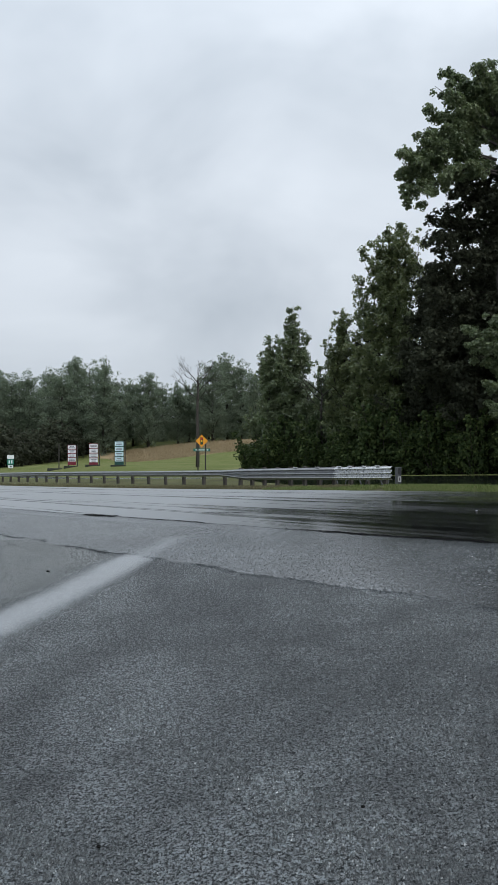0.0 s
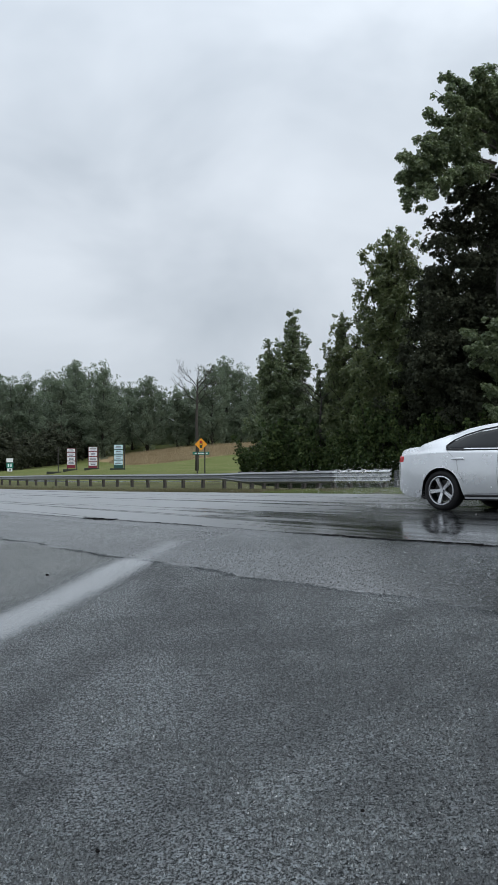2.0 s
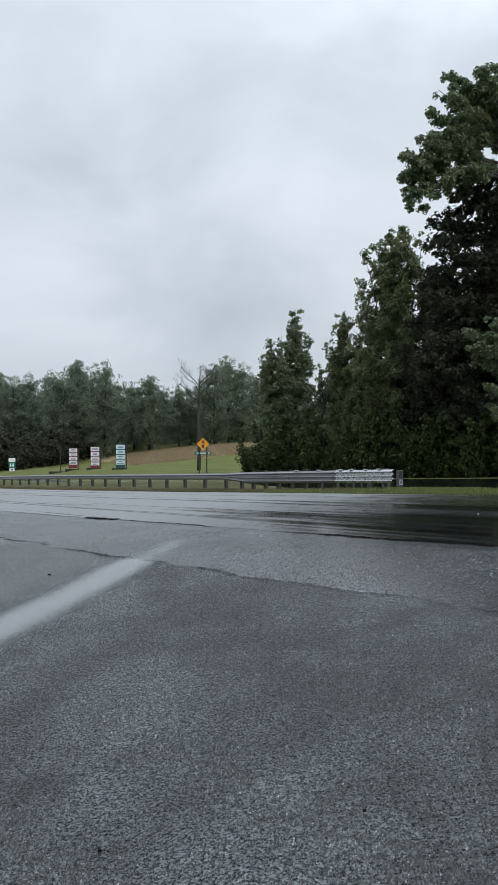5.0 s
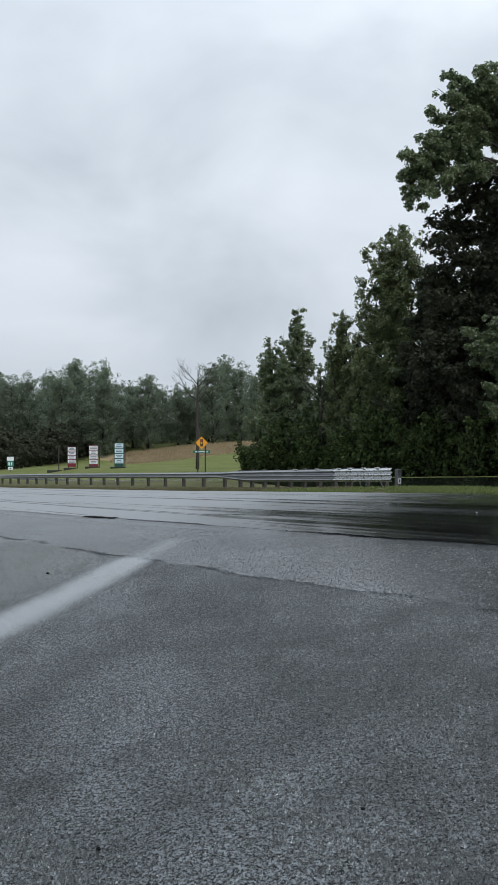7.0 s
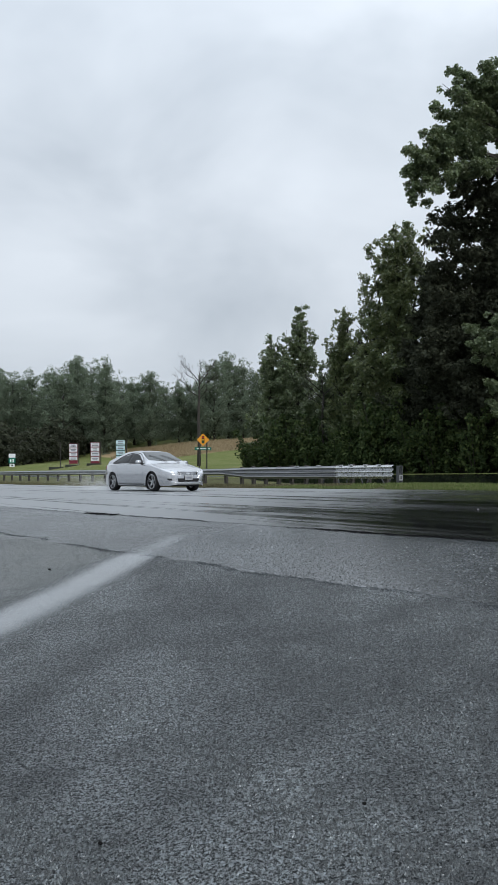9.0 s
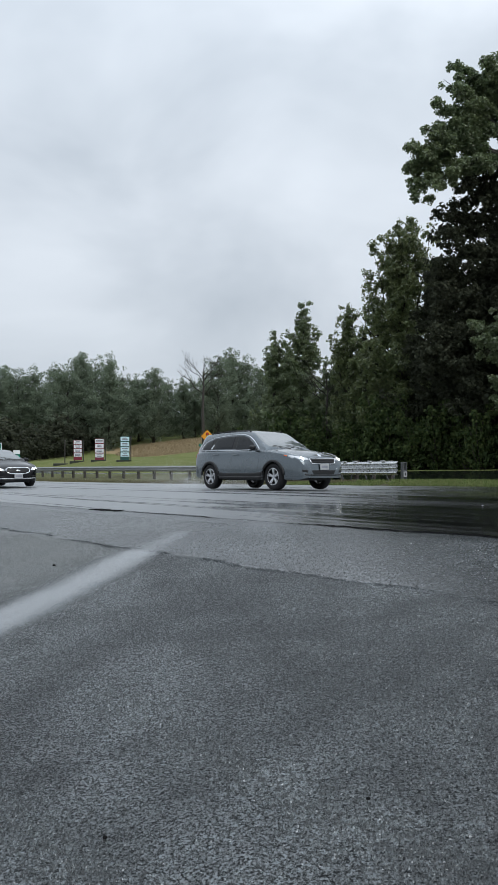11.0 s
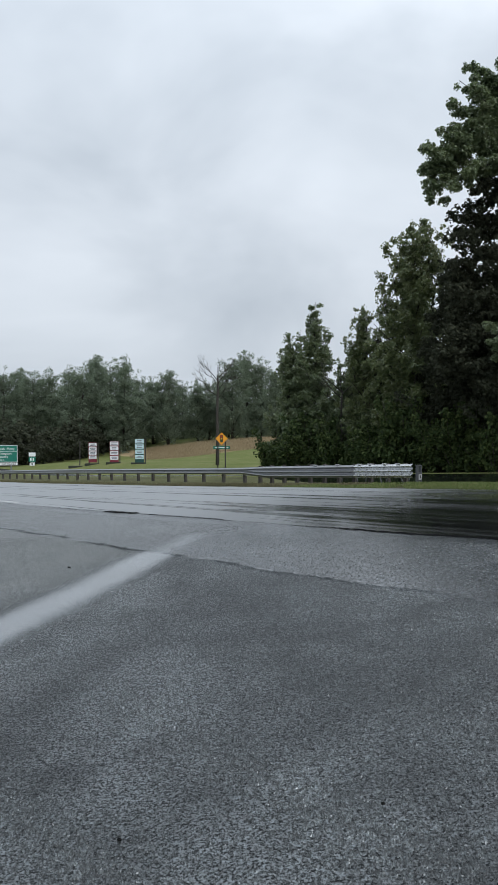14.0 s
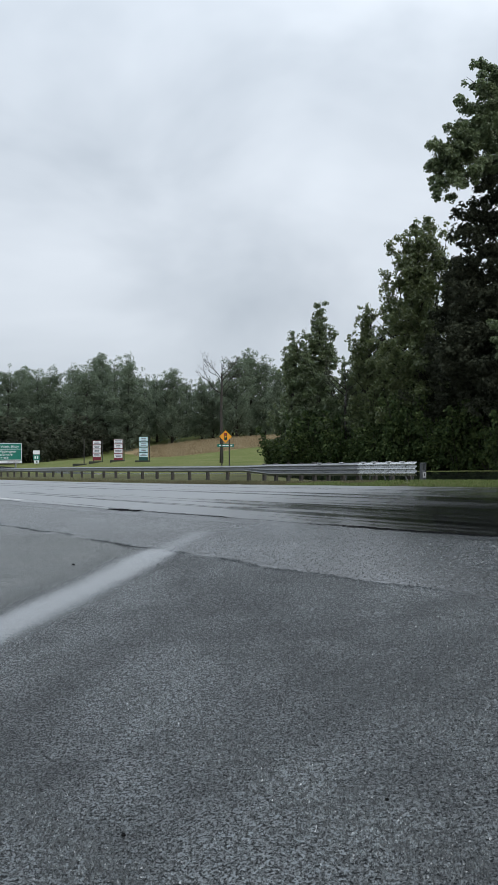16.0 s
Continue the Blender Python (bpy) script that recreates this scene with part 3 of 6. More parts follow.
DARK = [(-0.7, 18.5, 0.8), (-0.2, 19.0, 0.9), (0.8, 19.2, 1.2), (-1.9, 15.4, 1.0), (-1.5, 18.0, 0.9), (-2.4, 13.6, 0.9), (-0.8, 17.0, 1.0), (-1.9, 16.6, 0.9), (-2.4, 18.6, 0.7), (-3.3, 17.4, 0.8), (-2.2, 17.8, 1.0), (-4.1, 16.0, 0.8),
        (-3.2, 16.6, 1.0), (-1.2, 18.9, 0.8), (-4.6, 14.8, 0.8), (-1.3, 17.4, 0.9), (0.0, 17.8, 1.2), (1.4, 18.4, 1.5), (-2.9, 15.9, 0.9), (-1.2, 16.7, 1.2), (-4.2, 14.3, 0.9), (-2.6, 15.0, 1.2), (-0.3, 15.8, 1.5), (1.6, 16.0, 2.2), (-4.4, 12.8, 1.0), (-3.0, 12.8, 1.5), (-1.0, 13.2, 1.9),
        (2.6, 13.2, 2.5), (3.6, 10.4, 2.8), (0.4, 10.4, 2.4), (-3.3, 10.2, 2.1), (1.2, 7.6, 2.3), (-2.0, 7.6, 2.3), (-4.3, 7.2, 2.0), (-3.2, 5.0, 2.4), (3.0, 6.0, 2.3), (0.2, 4.6, 2.3)]
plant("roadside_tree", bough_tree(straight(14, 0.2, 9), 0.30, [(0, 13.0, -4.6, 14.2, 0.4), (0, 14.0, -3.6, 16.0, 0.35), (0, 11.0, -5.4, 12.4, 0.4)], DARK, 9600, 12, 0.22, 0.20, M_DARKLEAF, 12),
      Matrix.Translation(spot(0.335, 48.5)), "dense tree with deep shade in its blackish green leaf colour")
plant("roadside_tree", bough_tree([(0.9, 0, -0.3), (0.9, -0.1, 3), (0.8, 0.1, 6), (0.8, 0, 9)], 0.14,
                                  [(0.8, 7.4, -1.7, 8.7, 0.45), (0.8, 8.0, -0.7, 9.5, 0.45), (0.8, 6.6, -2.0, 7.5, 0.40), (0.8, 5.4, -1.4, 6.6, 0.42), (0.9, 4.4, -1.0, 5.4, 0.42), (0.9, 3.0, -0.6, 4.0, 0.45)],
                                  [(0.9, 8.4, 0.8)], 1500, 11, 0.17, 0.15, M_LEAF, 13), Matrix.Translation(spot(0.335, 44.4)),
      "slim green tree with drooping sprays against the dark wood")

# the row behind the far carriageway: bearing, distance, height, crown base, half width, limbs, tufts, leaf, material, shape, rise, clump
ROW = [
    (0.186, 56, 18.4, 3.0, 3.7, 50, 6200, 0.17, M_LEAF2, "round", 0.75, 0.82, "tall broadleaf tree with yellowish upper leaves"),
    (0.127, 60, 13.0, 1.5, 2.4, 38, 3000, 0.15, M_LEAF2, "round", 0.9, 0.58, "slender green broadleaf tree at the wood's edge"),
    (0.058, 66, 14.7, 1.0, 3.6, 54, 4600, 0.16, M_LEAF, "cone", 0.7, 0.66, "pointed dark green tree at the wood's edge"),
    (0.028, 67, 12.2, 0.8, 3.0, 44, 3400, 0.16, M_LEAF, "cone", 0.7, 0.62, "smaller pointed green tree at the wood's edge"),
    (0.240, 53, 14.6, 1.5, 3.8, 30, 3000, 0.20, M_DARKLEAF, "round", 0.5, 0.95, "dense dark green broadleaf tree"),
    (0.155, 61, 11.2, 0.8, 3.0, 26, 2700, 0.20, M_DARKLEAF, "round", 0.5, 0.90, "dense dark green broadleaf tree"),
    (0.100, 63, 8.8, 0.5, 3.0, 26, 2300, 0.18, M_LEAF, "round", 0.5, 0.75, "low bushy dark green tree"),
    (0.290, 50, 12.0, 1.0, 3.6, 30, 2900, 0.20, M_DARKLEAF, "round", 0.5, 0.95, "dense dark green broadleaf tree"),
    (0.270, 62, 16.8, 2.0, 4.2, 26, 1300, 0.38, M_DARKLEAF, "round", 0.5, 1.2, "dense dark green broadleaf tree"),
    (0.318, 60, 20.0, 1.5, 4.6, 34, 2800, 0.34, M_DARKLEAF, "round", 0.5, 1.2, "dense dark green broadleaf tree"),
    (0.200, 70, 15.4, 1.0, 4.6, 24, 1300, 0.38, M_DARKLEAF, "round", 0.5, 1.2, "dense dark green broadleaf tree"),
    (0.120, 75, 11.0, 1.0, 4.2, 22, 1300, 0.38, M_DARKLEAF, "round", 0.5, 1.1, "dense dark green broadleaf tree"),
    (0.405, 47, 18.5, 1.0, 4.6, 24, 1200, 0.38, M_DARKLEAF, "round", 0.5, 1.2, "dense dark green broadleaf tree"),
    (0.048, 76, 11.2, 0.6, 3.8, 24, 1900, 0.30, M_LEAF, "round", 0.5, 1.0, "dense dark green broadleaf tree"),
]
TOPS = {0: [(1.2, 18.5), (-1.0, 17.6), (-2.2, 16.3), (2.2, 17.8), (-2.7, 14.5), (0.6, 18.0)], 1: [(-0.6, 12.8), (-1.4, 10.8), (1.1, 12.4)], 3: [(-0.7, 10.8), (1.0, 10.5)], 2: [(-1.2, 12.4), (0.9, 12.4)]}
edge_trees = []
for i, (u, y, h, b, wd, limbs, tufts, leaf, mat, shape, rise, clump, label) in enumerate(ROW):
    edge_trees.append(plant("tree", grown_tree(h, b, wd, limbs, tufts, 12, leaf * 1.15, leaf, mat, 70 + i, shape, rise, clump, TOPS.get(i, ())),
                            Matrix.Translation(spot(u, y)), label, group="trees of the wood's edge"))

# undergrowth in front of them
brush = []
rng = np.random.default_rng(5)


def shrub(tufts, per, ball, leaf, mat, seed):
    """A many-stemmed bush about 3 m wide."""
    r_ = np.random.default_rng(seed)
    v, f, clumps = [], [], []
    for i in range(12):
        a = i * 2.4
        d = r_.uniform(0.4, 1.6)
        bough((0.1 * math.cos(a), 0.1 * math.sin(a), -0.2), (d * math.cos(a), 0.7 * d * math.sin(a), r_.uniform(0.8, 3.0)), 0.42, 0.12, 0.035, r_, clumps, v, f)
    return mesh_of("trunk", v, f, M_BARK, True), crown_mesh(clumps, tufts, per, ball, leaf, mat, r_)


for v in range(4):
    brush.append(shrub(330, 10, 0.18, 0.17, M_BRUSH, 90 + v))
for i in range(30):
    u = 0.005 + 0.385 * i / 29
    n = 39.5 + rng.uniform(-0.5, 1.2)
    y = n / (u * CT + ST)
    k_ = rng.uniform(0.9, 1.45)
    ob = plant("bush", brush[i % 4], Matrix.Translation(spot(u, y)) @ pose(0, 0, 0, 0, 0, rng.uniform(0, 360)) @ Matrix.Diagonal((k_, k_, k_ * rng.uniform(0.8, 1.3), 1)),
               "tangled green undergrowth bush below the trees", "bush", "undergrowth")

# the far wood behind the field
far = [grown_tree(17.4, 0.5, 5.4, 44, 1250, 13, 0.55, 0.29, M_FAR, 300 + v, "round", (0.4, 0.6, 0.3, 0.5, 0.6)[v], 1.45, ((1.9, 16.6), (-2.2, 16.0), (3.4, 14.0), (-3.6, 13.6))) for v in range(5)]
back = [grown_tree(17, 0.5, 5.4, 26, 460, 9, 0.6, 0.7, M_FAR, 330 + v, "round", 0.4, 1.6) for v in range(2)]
FAR = [(-0.47, 17), (-0.445, 15.5), (-0.42, 17), (-0.40, 16), (-0.372, 15.5), (-0.35, 17), (-0.328, 18.2), (-0.31, 16.2), (-0.29, 16.6), (-0.262, 18.6), (-0.245, 16.8),
       (-0.228, 20.6), (-0.208, 19.2), (-0.190, 18.8), (-0.172, 16.2), (-0.152, 15.4), (-0.132, 16.4), (-0.113, 15.2), (-0.093, 14.2), (-0.078, 14.6),
       (-0.062, 15.5), (-0.047, 18.8), (-0.028, 21.4), (-0.010, 19.6), (0.010, 16.5), (0.035, 15.0)]
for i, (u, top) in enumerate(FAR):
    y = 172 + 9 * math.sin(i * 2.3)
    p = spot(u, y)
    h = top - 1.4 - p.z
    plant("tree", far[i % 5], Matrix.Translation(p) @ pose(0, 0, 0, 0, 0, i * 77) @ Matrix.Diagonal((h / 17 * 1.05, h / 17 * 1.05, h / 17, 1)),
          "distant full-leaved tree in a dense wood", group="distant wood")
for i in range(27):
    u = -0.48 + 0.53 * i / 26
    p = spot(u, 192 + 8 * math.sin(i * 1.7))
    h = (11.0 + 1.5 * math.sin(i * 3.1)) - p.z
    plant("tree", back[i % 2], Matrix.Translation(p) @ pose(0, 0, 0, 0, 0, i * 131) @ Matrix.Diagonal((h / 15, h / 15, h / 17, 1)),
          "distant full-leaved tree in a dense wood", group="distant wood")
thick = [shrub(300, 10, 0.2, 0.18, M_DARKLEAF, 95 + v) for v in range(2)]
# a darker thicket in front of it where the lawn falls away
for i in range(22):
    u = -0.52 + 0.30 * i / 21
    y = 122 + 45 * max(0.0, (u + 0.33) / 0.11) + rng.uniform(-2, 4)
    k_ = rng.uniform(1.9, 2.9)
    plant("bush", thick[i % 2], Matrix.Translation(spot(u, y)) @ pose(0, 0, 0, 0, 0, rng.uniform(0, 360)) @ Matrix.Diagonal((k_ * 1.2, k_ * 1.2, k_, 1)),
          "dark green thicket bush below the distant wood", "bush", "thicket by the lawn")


# ---- the guardrail ----
RAIL_N = 21.1
rail = new("guardrail")
tagged(rail, "galvanised steel highway guardrail on weathered timber posts", "guardrail")


def beam(name, s0, s1, profile, mat, label="", profile2=None):
    """A corrugated beam; profile: (out, up) pairs of its face; profile2: the shape at its far end."""
    verts, faces = [], []
    st = steps(s0, s1, 1.0)
    m = len(profile)
    for i, s in enumerate(st):
        q = i / (len(st) - 1)
        g = ground_z(s, RAIL_N)
        for side in (0, 1):
            for j, (o, h) in enumerate(profile):
                if profile2:
                    o, h = o + (profile2[j][0] - o) * q, h + (profile2[j][1] - h) * q
                verts.append(at(s, RAIL_N - 0.12 - o + 0.008 * side, g + h))
    for i in range(len(st) - 1):
        for j in range(m - 1):
            a = i * 2 * m + j
            faces.append((a, a + 1, a + 2 * m + 1, a + 2 * m))
            b = a + m
            faces.append((b, b + 2 * m, b + 2 * m + 1, b + 1))
        for j in (0, m - 1):
            a = i * 2 * m + j
            faces.append((a, a + m, a + 3 * m, a + 2 * m))
    return child(name, mesh_of(name, verts, faces, mat), rail, label)


def waves(count, low, high):
    out = [(0.0, high)]
    pitch = (high - low) / count
    for i in range(count):
        t = high - i * pitch
        out += [(0.008, t - 0.15 * pitch), (0.085, t - 0.33 * pitch), (0.095, t - 0.47 * pitch), (0.085, t - 0.60 * pitch), (0.008, t - 0.85 * pitch)]
    return out + [(0.0, low)]


W2 = waves(2, 0.44, 0.75)
W3 = waves(3, 0.28, 0.79)
beam("beam", 19.45, 22.6, W3, M_ZINC2, "bright new triple-wave steel beam")
beam("beam", 22.55, 28.6, W3, M_ZINC, "weathered triple-wave steel beam")
W2y = [W2[0]] + W2[1:6] + [(0.03, 0.595)] * 5 + W2[6:11] + [W2[11]]
beam("beam", 28.55, 30.6, W3, M_ZINC, "tapered transition beam", W2y)
for a in range(8):
    beam("beam", 30.55 + a * 7.62, 30.6 + (a + 1) * 7.62, W2, M_ZINC)
bm = box(bmesh.new(), -0.065, 0.065, -0.085, 0.085, -0.3, 0.74, 0.008)
post_me = bpy.data.meshes.new("post")
bm.to_mesh(post_me)
post_me.materials.append(M_TIMBER)
bm.free()
rr = random.Random(4)
for s in steps(20.0, 29.3, 0.93) + [30.6 + 1.905 * i for i in range(32)]:
    ob = child("post", post_me, rail)
    ob.matrix_basis = Matrix.Translation(on(s, RAIL_N + 0.1, rr.uniform(-0.02, 0.02) + (0.09 if s < 29.5 else 0))) @ pose(0, 0, 0, rr.uniform(-2, 2), rr.uniform(-2, 2), 36.5 + 90 - 90)

# ---- signs on the far verge ----
M_AMBER = plain("amber_sign_face", (0.80, 0.33, 0.02), 0.45)
M_BLACK = plain("black_sign_ink", (0.012, 0.012, 0.012), 0.5)
M_SIGNGREEN = plain("green_sign_face", (0.006, 0.16, 0.115), 0.4)
M_WHITE = plain("white_sign_face", (0.72, 0.74, 0.76), 0.45, vary=0.08)
M_POST = plain("dark_sign_post", (0.035, 0.032, 0.028), 0.7)


def sheet(name, outline, thick, mat, parent, label="", y=0.0):
    bm = bmesh.new()
    f = bm.faces.new([bm.verts.new((x, y, z)) for x, z in outline])
    r = bmesh.ops.extrude_face_region(bm, geom=[f])
    for v in r["geom"]:
        if isinstance(v, bmesh.types.BMVert):
            v.co.y += thick
    bmesh.ops.recalc_face_normals(bm, faces=bm.faces)
    return part(name, bm, mat, parent, label)


def rect(x0, x1, z0, z1):
    return [(x0, z0), (x1, z0), (x1, z1), (x0, z1)]


def post(parent, x, z0, z1, w=0.07, y=0.06):
    return part("post", box(bmesh.new(), x - w, x + w, y - w, y + w, z0, z1, 0.006), M_POST, parent)


p = spot(-0.0617, 85)
sig = new("traffic_signal_sign")
tagged(sig, "amber diamond signal-ahead sign on two dark posts", "road sign")
sig.matrix_basis = Matrix.Translation((p.x, p.y, 0)) @ pose(0, 0, 0, 0, 0, 3)
c0 = 0.86
sheet("panel", [(0, c0 - 0.70), (0.70, c0), (0, c0 + 0.70), (-0.70, c0)], 0.02, M_AMBER, sig)
sheet("signal_symbol", rect(-0.15, 0.15, c0 - 0.40, c0 + 0.40), 0.006, M_BLACK, sig, "black traffic light symbol", -0.008)
for dz, cc in ((0.25, (0.6, 0.02, 0.02)), (0.0, (0.8, 0.5, 0.02)), (-0.25, (0.012, 0.07, 0.03))):
    bm = bmesh.new()
    bmesh.ops.create_circle(bm, cap_ends=True, segments=16, radius=0.095, matrix=pose(0, -0.012, c0 + dz, 90))
    part("disc", bm, plain("signal_disc", cc, 0.5), sig)
sheet("street_name_plate", rect(-0.93, 0.93, -0.30, 0.02), 0.02, M_SIGNGREEN, sig, "green street name plate with white bars")
sheet("lettering_bar", rect(-0.72, 0.35, -0.19, -0.09), 0.004, M_WHITE, sig, "", -0.006)
sheet("arrow_bar", rect(0.55, 0.75, -0.20, -0.08), 0.004, M_WHITE, sig, "", -0.006)
for x in (-0.42, 0.42):
    post(sig, x, p.z - 0.3, 0.55 if x else 0)


# ---- cars ----
from mathutils.bvhtree import BVHTree

M_TYRE = plain("tyre_rubber", (0.010, 0.010, 0.011), 0.6, Specular_IOR_Level=0.2)
M_RIM = plain("silver_alloy", (0.55, 0.56, 0.58), 0.28, 0.9)
M_RIM_DARK = plain("dark_alloy", (0.05, 0.05, 0.055), 0.3, 0.8)
M_DISC = plain("brake_iron", (0.05, 0.05, 0.05), 0.5, 0.6)
M_TRIM = plain("black_plastic_trim", (0.012, 0.012, 0.013), 0.4, Specular_IOR_Level=0.3)
M_CHROME = plain("chrome", (0.75, 0.76, 0.78), 0.12, 1.0, vary=0.05)
M_PLATE = plain("plate_white", (0.30, 0.31, 0.32), 0.5)
M_PLATE_BAR = plain("plate_grey", (0.18, 0.19, 0.22), 0.5)
k = Mat("tinted_glass", 0.03)
M_GLASS = k.done((0.012, 0.014, 0.016, 1), k.rng(k.noise(9, 3), 0.3, 0.7, 0.02, 0.07), Specular_IOR_Level=0.25)
k = Mat("windscreen_glass", 0.03)
M_SCREEN = k.done((0.085, 0.10, 0.105, 1), k.rng(k.noise(9, 3), 0.3, 0.7, 0.03, 0.08), IOR=1.75, Coat_Weight=1.0, Coat_Roughness=0.03, Coat_IOR=1.6)
# Dark trees mirrored in this screen are put into a darker base colour.
k = Mat("dim_reflection_windscreen_glass", 0.03)
M_SCREEN_DIM = k.done((0.050, 0.058, 0.060, 1), k.rng(k.noise(9, 3), 0.3, 0.7, 0.03, 0.08), IOR=1.5, Coat_Weight=0.3, Coat_Roughness=0.03, Coat_IOR=1.4)
k = Mat("lamp_lens", 0.08)
M_LENS = k.done((0.55, 0.57, 0.60, 1), k.rng(k.noise(40, 2), 0.3, 0.7, 0.05, 0.2), metal=0.35, Coat_Weight=1.0, Coat_Roughness=0.03)
k = Mat("lit_headlamp", 0.1)
k.b.inputs["Emission Color"].default_value = (1.0, 0.98, 0.95, 1)
M_LIT = k.done((0.9, 0.9, 0.9, 1), k.rng(k.noise(40, 2), 0.3, 0.7, 0.05, 0.2), Emission_Strength=6.0)
M_TAIL = plain("red_lamp_lens", (0.42, 0.012, 0.015), 0.12)
M_AMBERLENS = plain("orange_reflector", (0.75, 0.13, 0.03), 0.2)


def paint(name, color, rough, metal, coat=1.0, soil=0.45):
    k = Mat(name, rough, metal)
    flake = k.noise(30, 2, 0.6)
    dirt = k.noise(2.5, 4, 0.6)
    c = k.ramp(flake, (0.3, tuple(v * 0.97 for v in color)), (0.7, tuple(min(1, v * 1.03) for v in color)))
    low = k.rng(k.xyz()[2], 0.15, 0.6, soil, 0.0)
    c = k.mix(k.math("MULTIPLY", low, dirt), c, (0.10, 0.10, 0.095))
    return k.done(c, k.rng(dirt, 0.3, 0.7, rough - 0.05, rough + 0.1), Coat_Weight=coat, Coat_Roughness=0.06, Specular_IOR_Level=0.5 if metal else 0.1)


M_SILVER = paint("silver_car_paint", (0.62, 0.64, 0.66), 0.22, 0.6)
M_PEARL = paint("pale_silver_car_paint", (0.52, 0.53, 0.55), 0.16, 0.85)
M_BLACKPAINT = paint("black_car_paint", (0.003, 0.0035, 0.0045), 0.10, 0.0, 0.35, 0.02)
M_GREYPAINT = paint("grey_blue_car_paint", (0.10, 0.122, 0.138), 0.22, 0.8)


def curve(points):
    """A smooth line through (x, value) pairs that never overshoots."""
    xs = [p[0] for p in points]
    vs = [p[1] for p in points]
    sl = [(vs[i + 1] - vs[i]) / (xs[i + 1] - xs[i]) for i in range(len(xs) - 1)]
    tg = [sl[0]] + [0 if sl[i - 1] * sl[i] <= 0 else 2 * sl[i - 1] * sl[i] / (sl[i - 1] + sl[i]) for i in range(1, len(sl))] + [sl[-1]]

    def value(x):
        if x <= xs[0]:
            return vs[0]
        if x >= xs[-1]:
            return vs[-1]
        i = max(j for j in range(len(xs) - 1) if xs[j] <= x)
        h = xs[i + 1] - xs[i]
        t = (x - xs[i]) / h
        return ((1 + 2 * t) * (1 - t) ** 2 * vs[i] + t * (1 - t) ** 2 * h * tg[i] + t * t * (3 - 2 * t) * vs[i + 1] + t * t * (t - 1) * h * tg[i + 1])
    return value


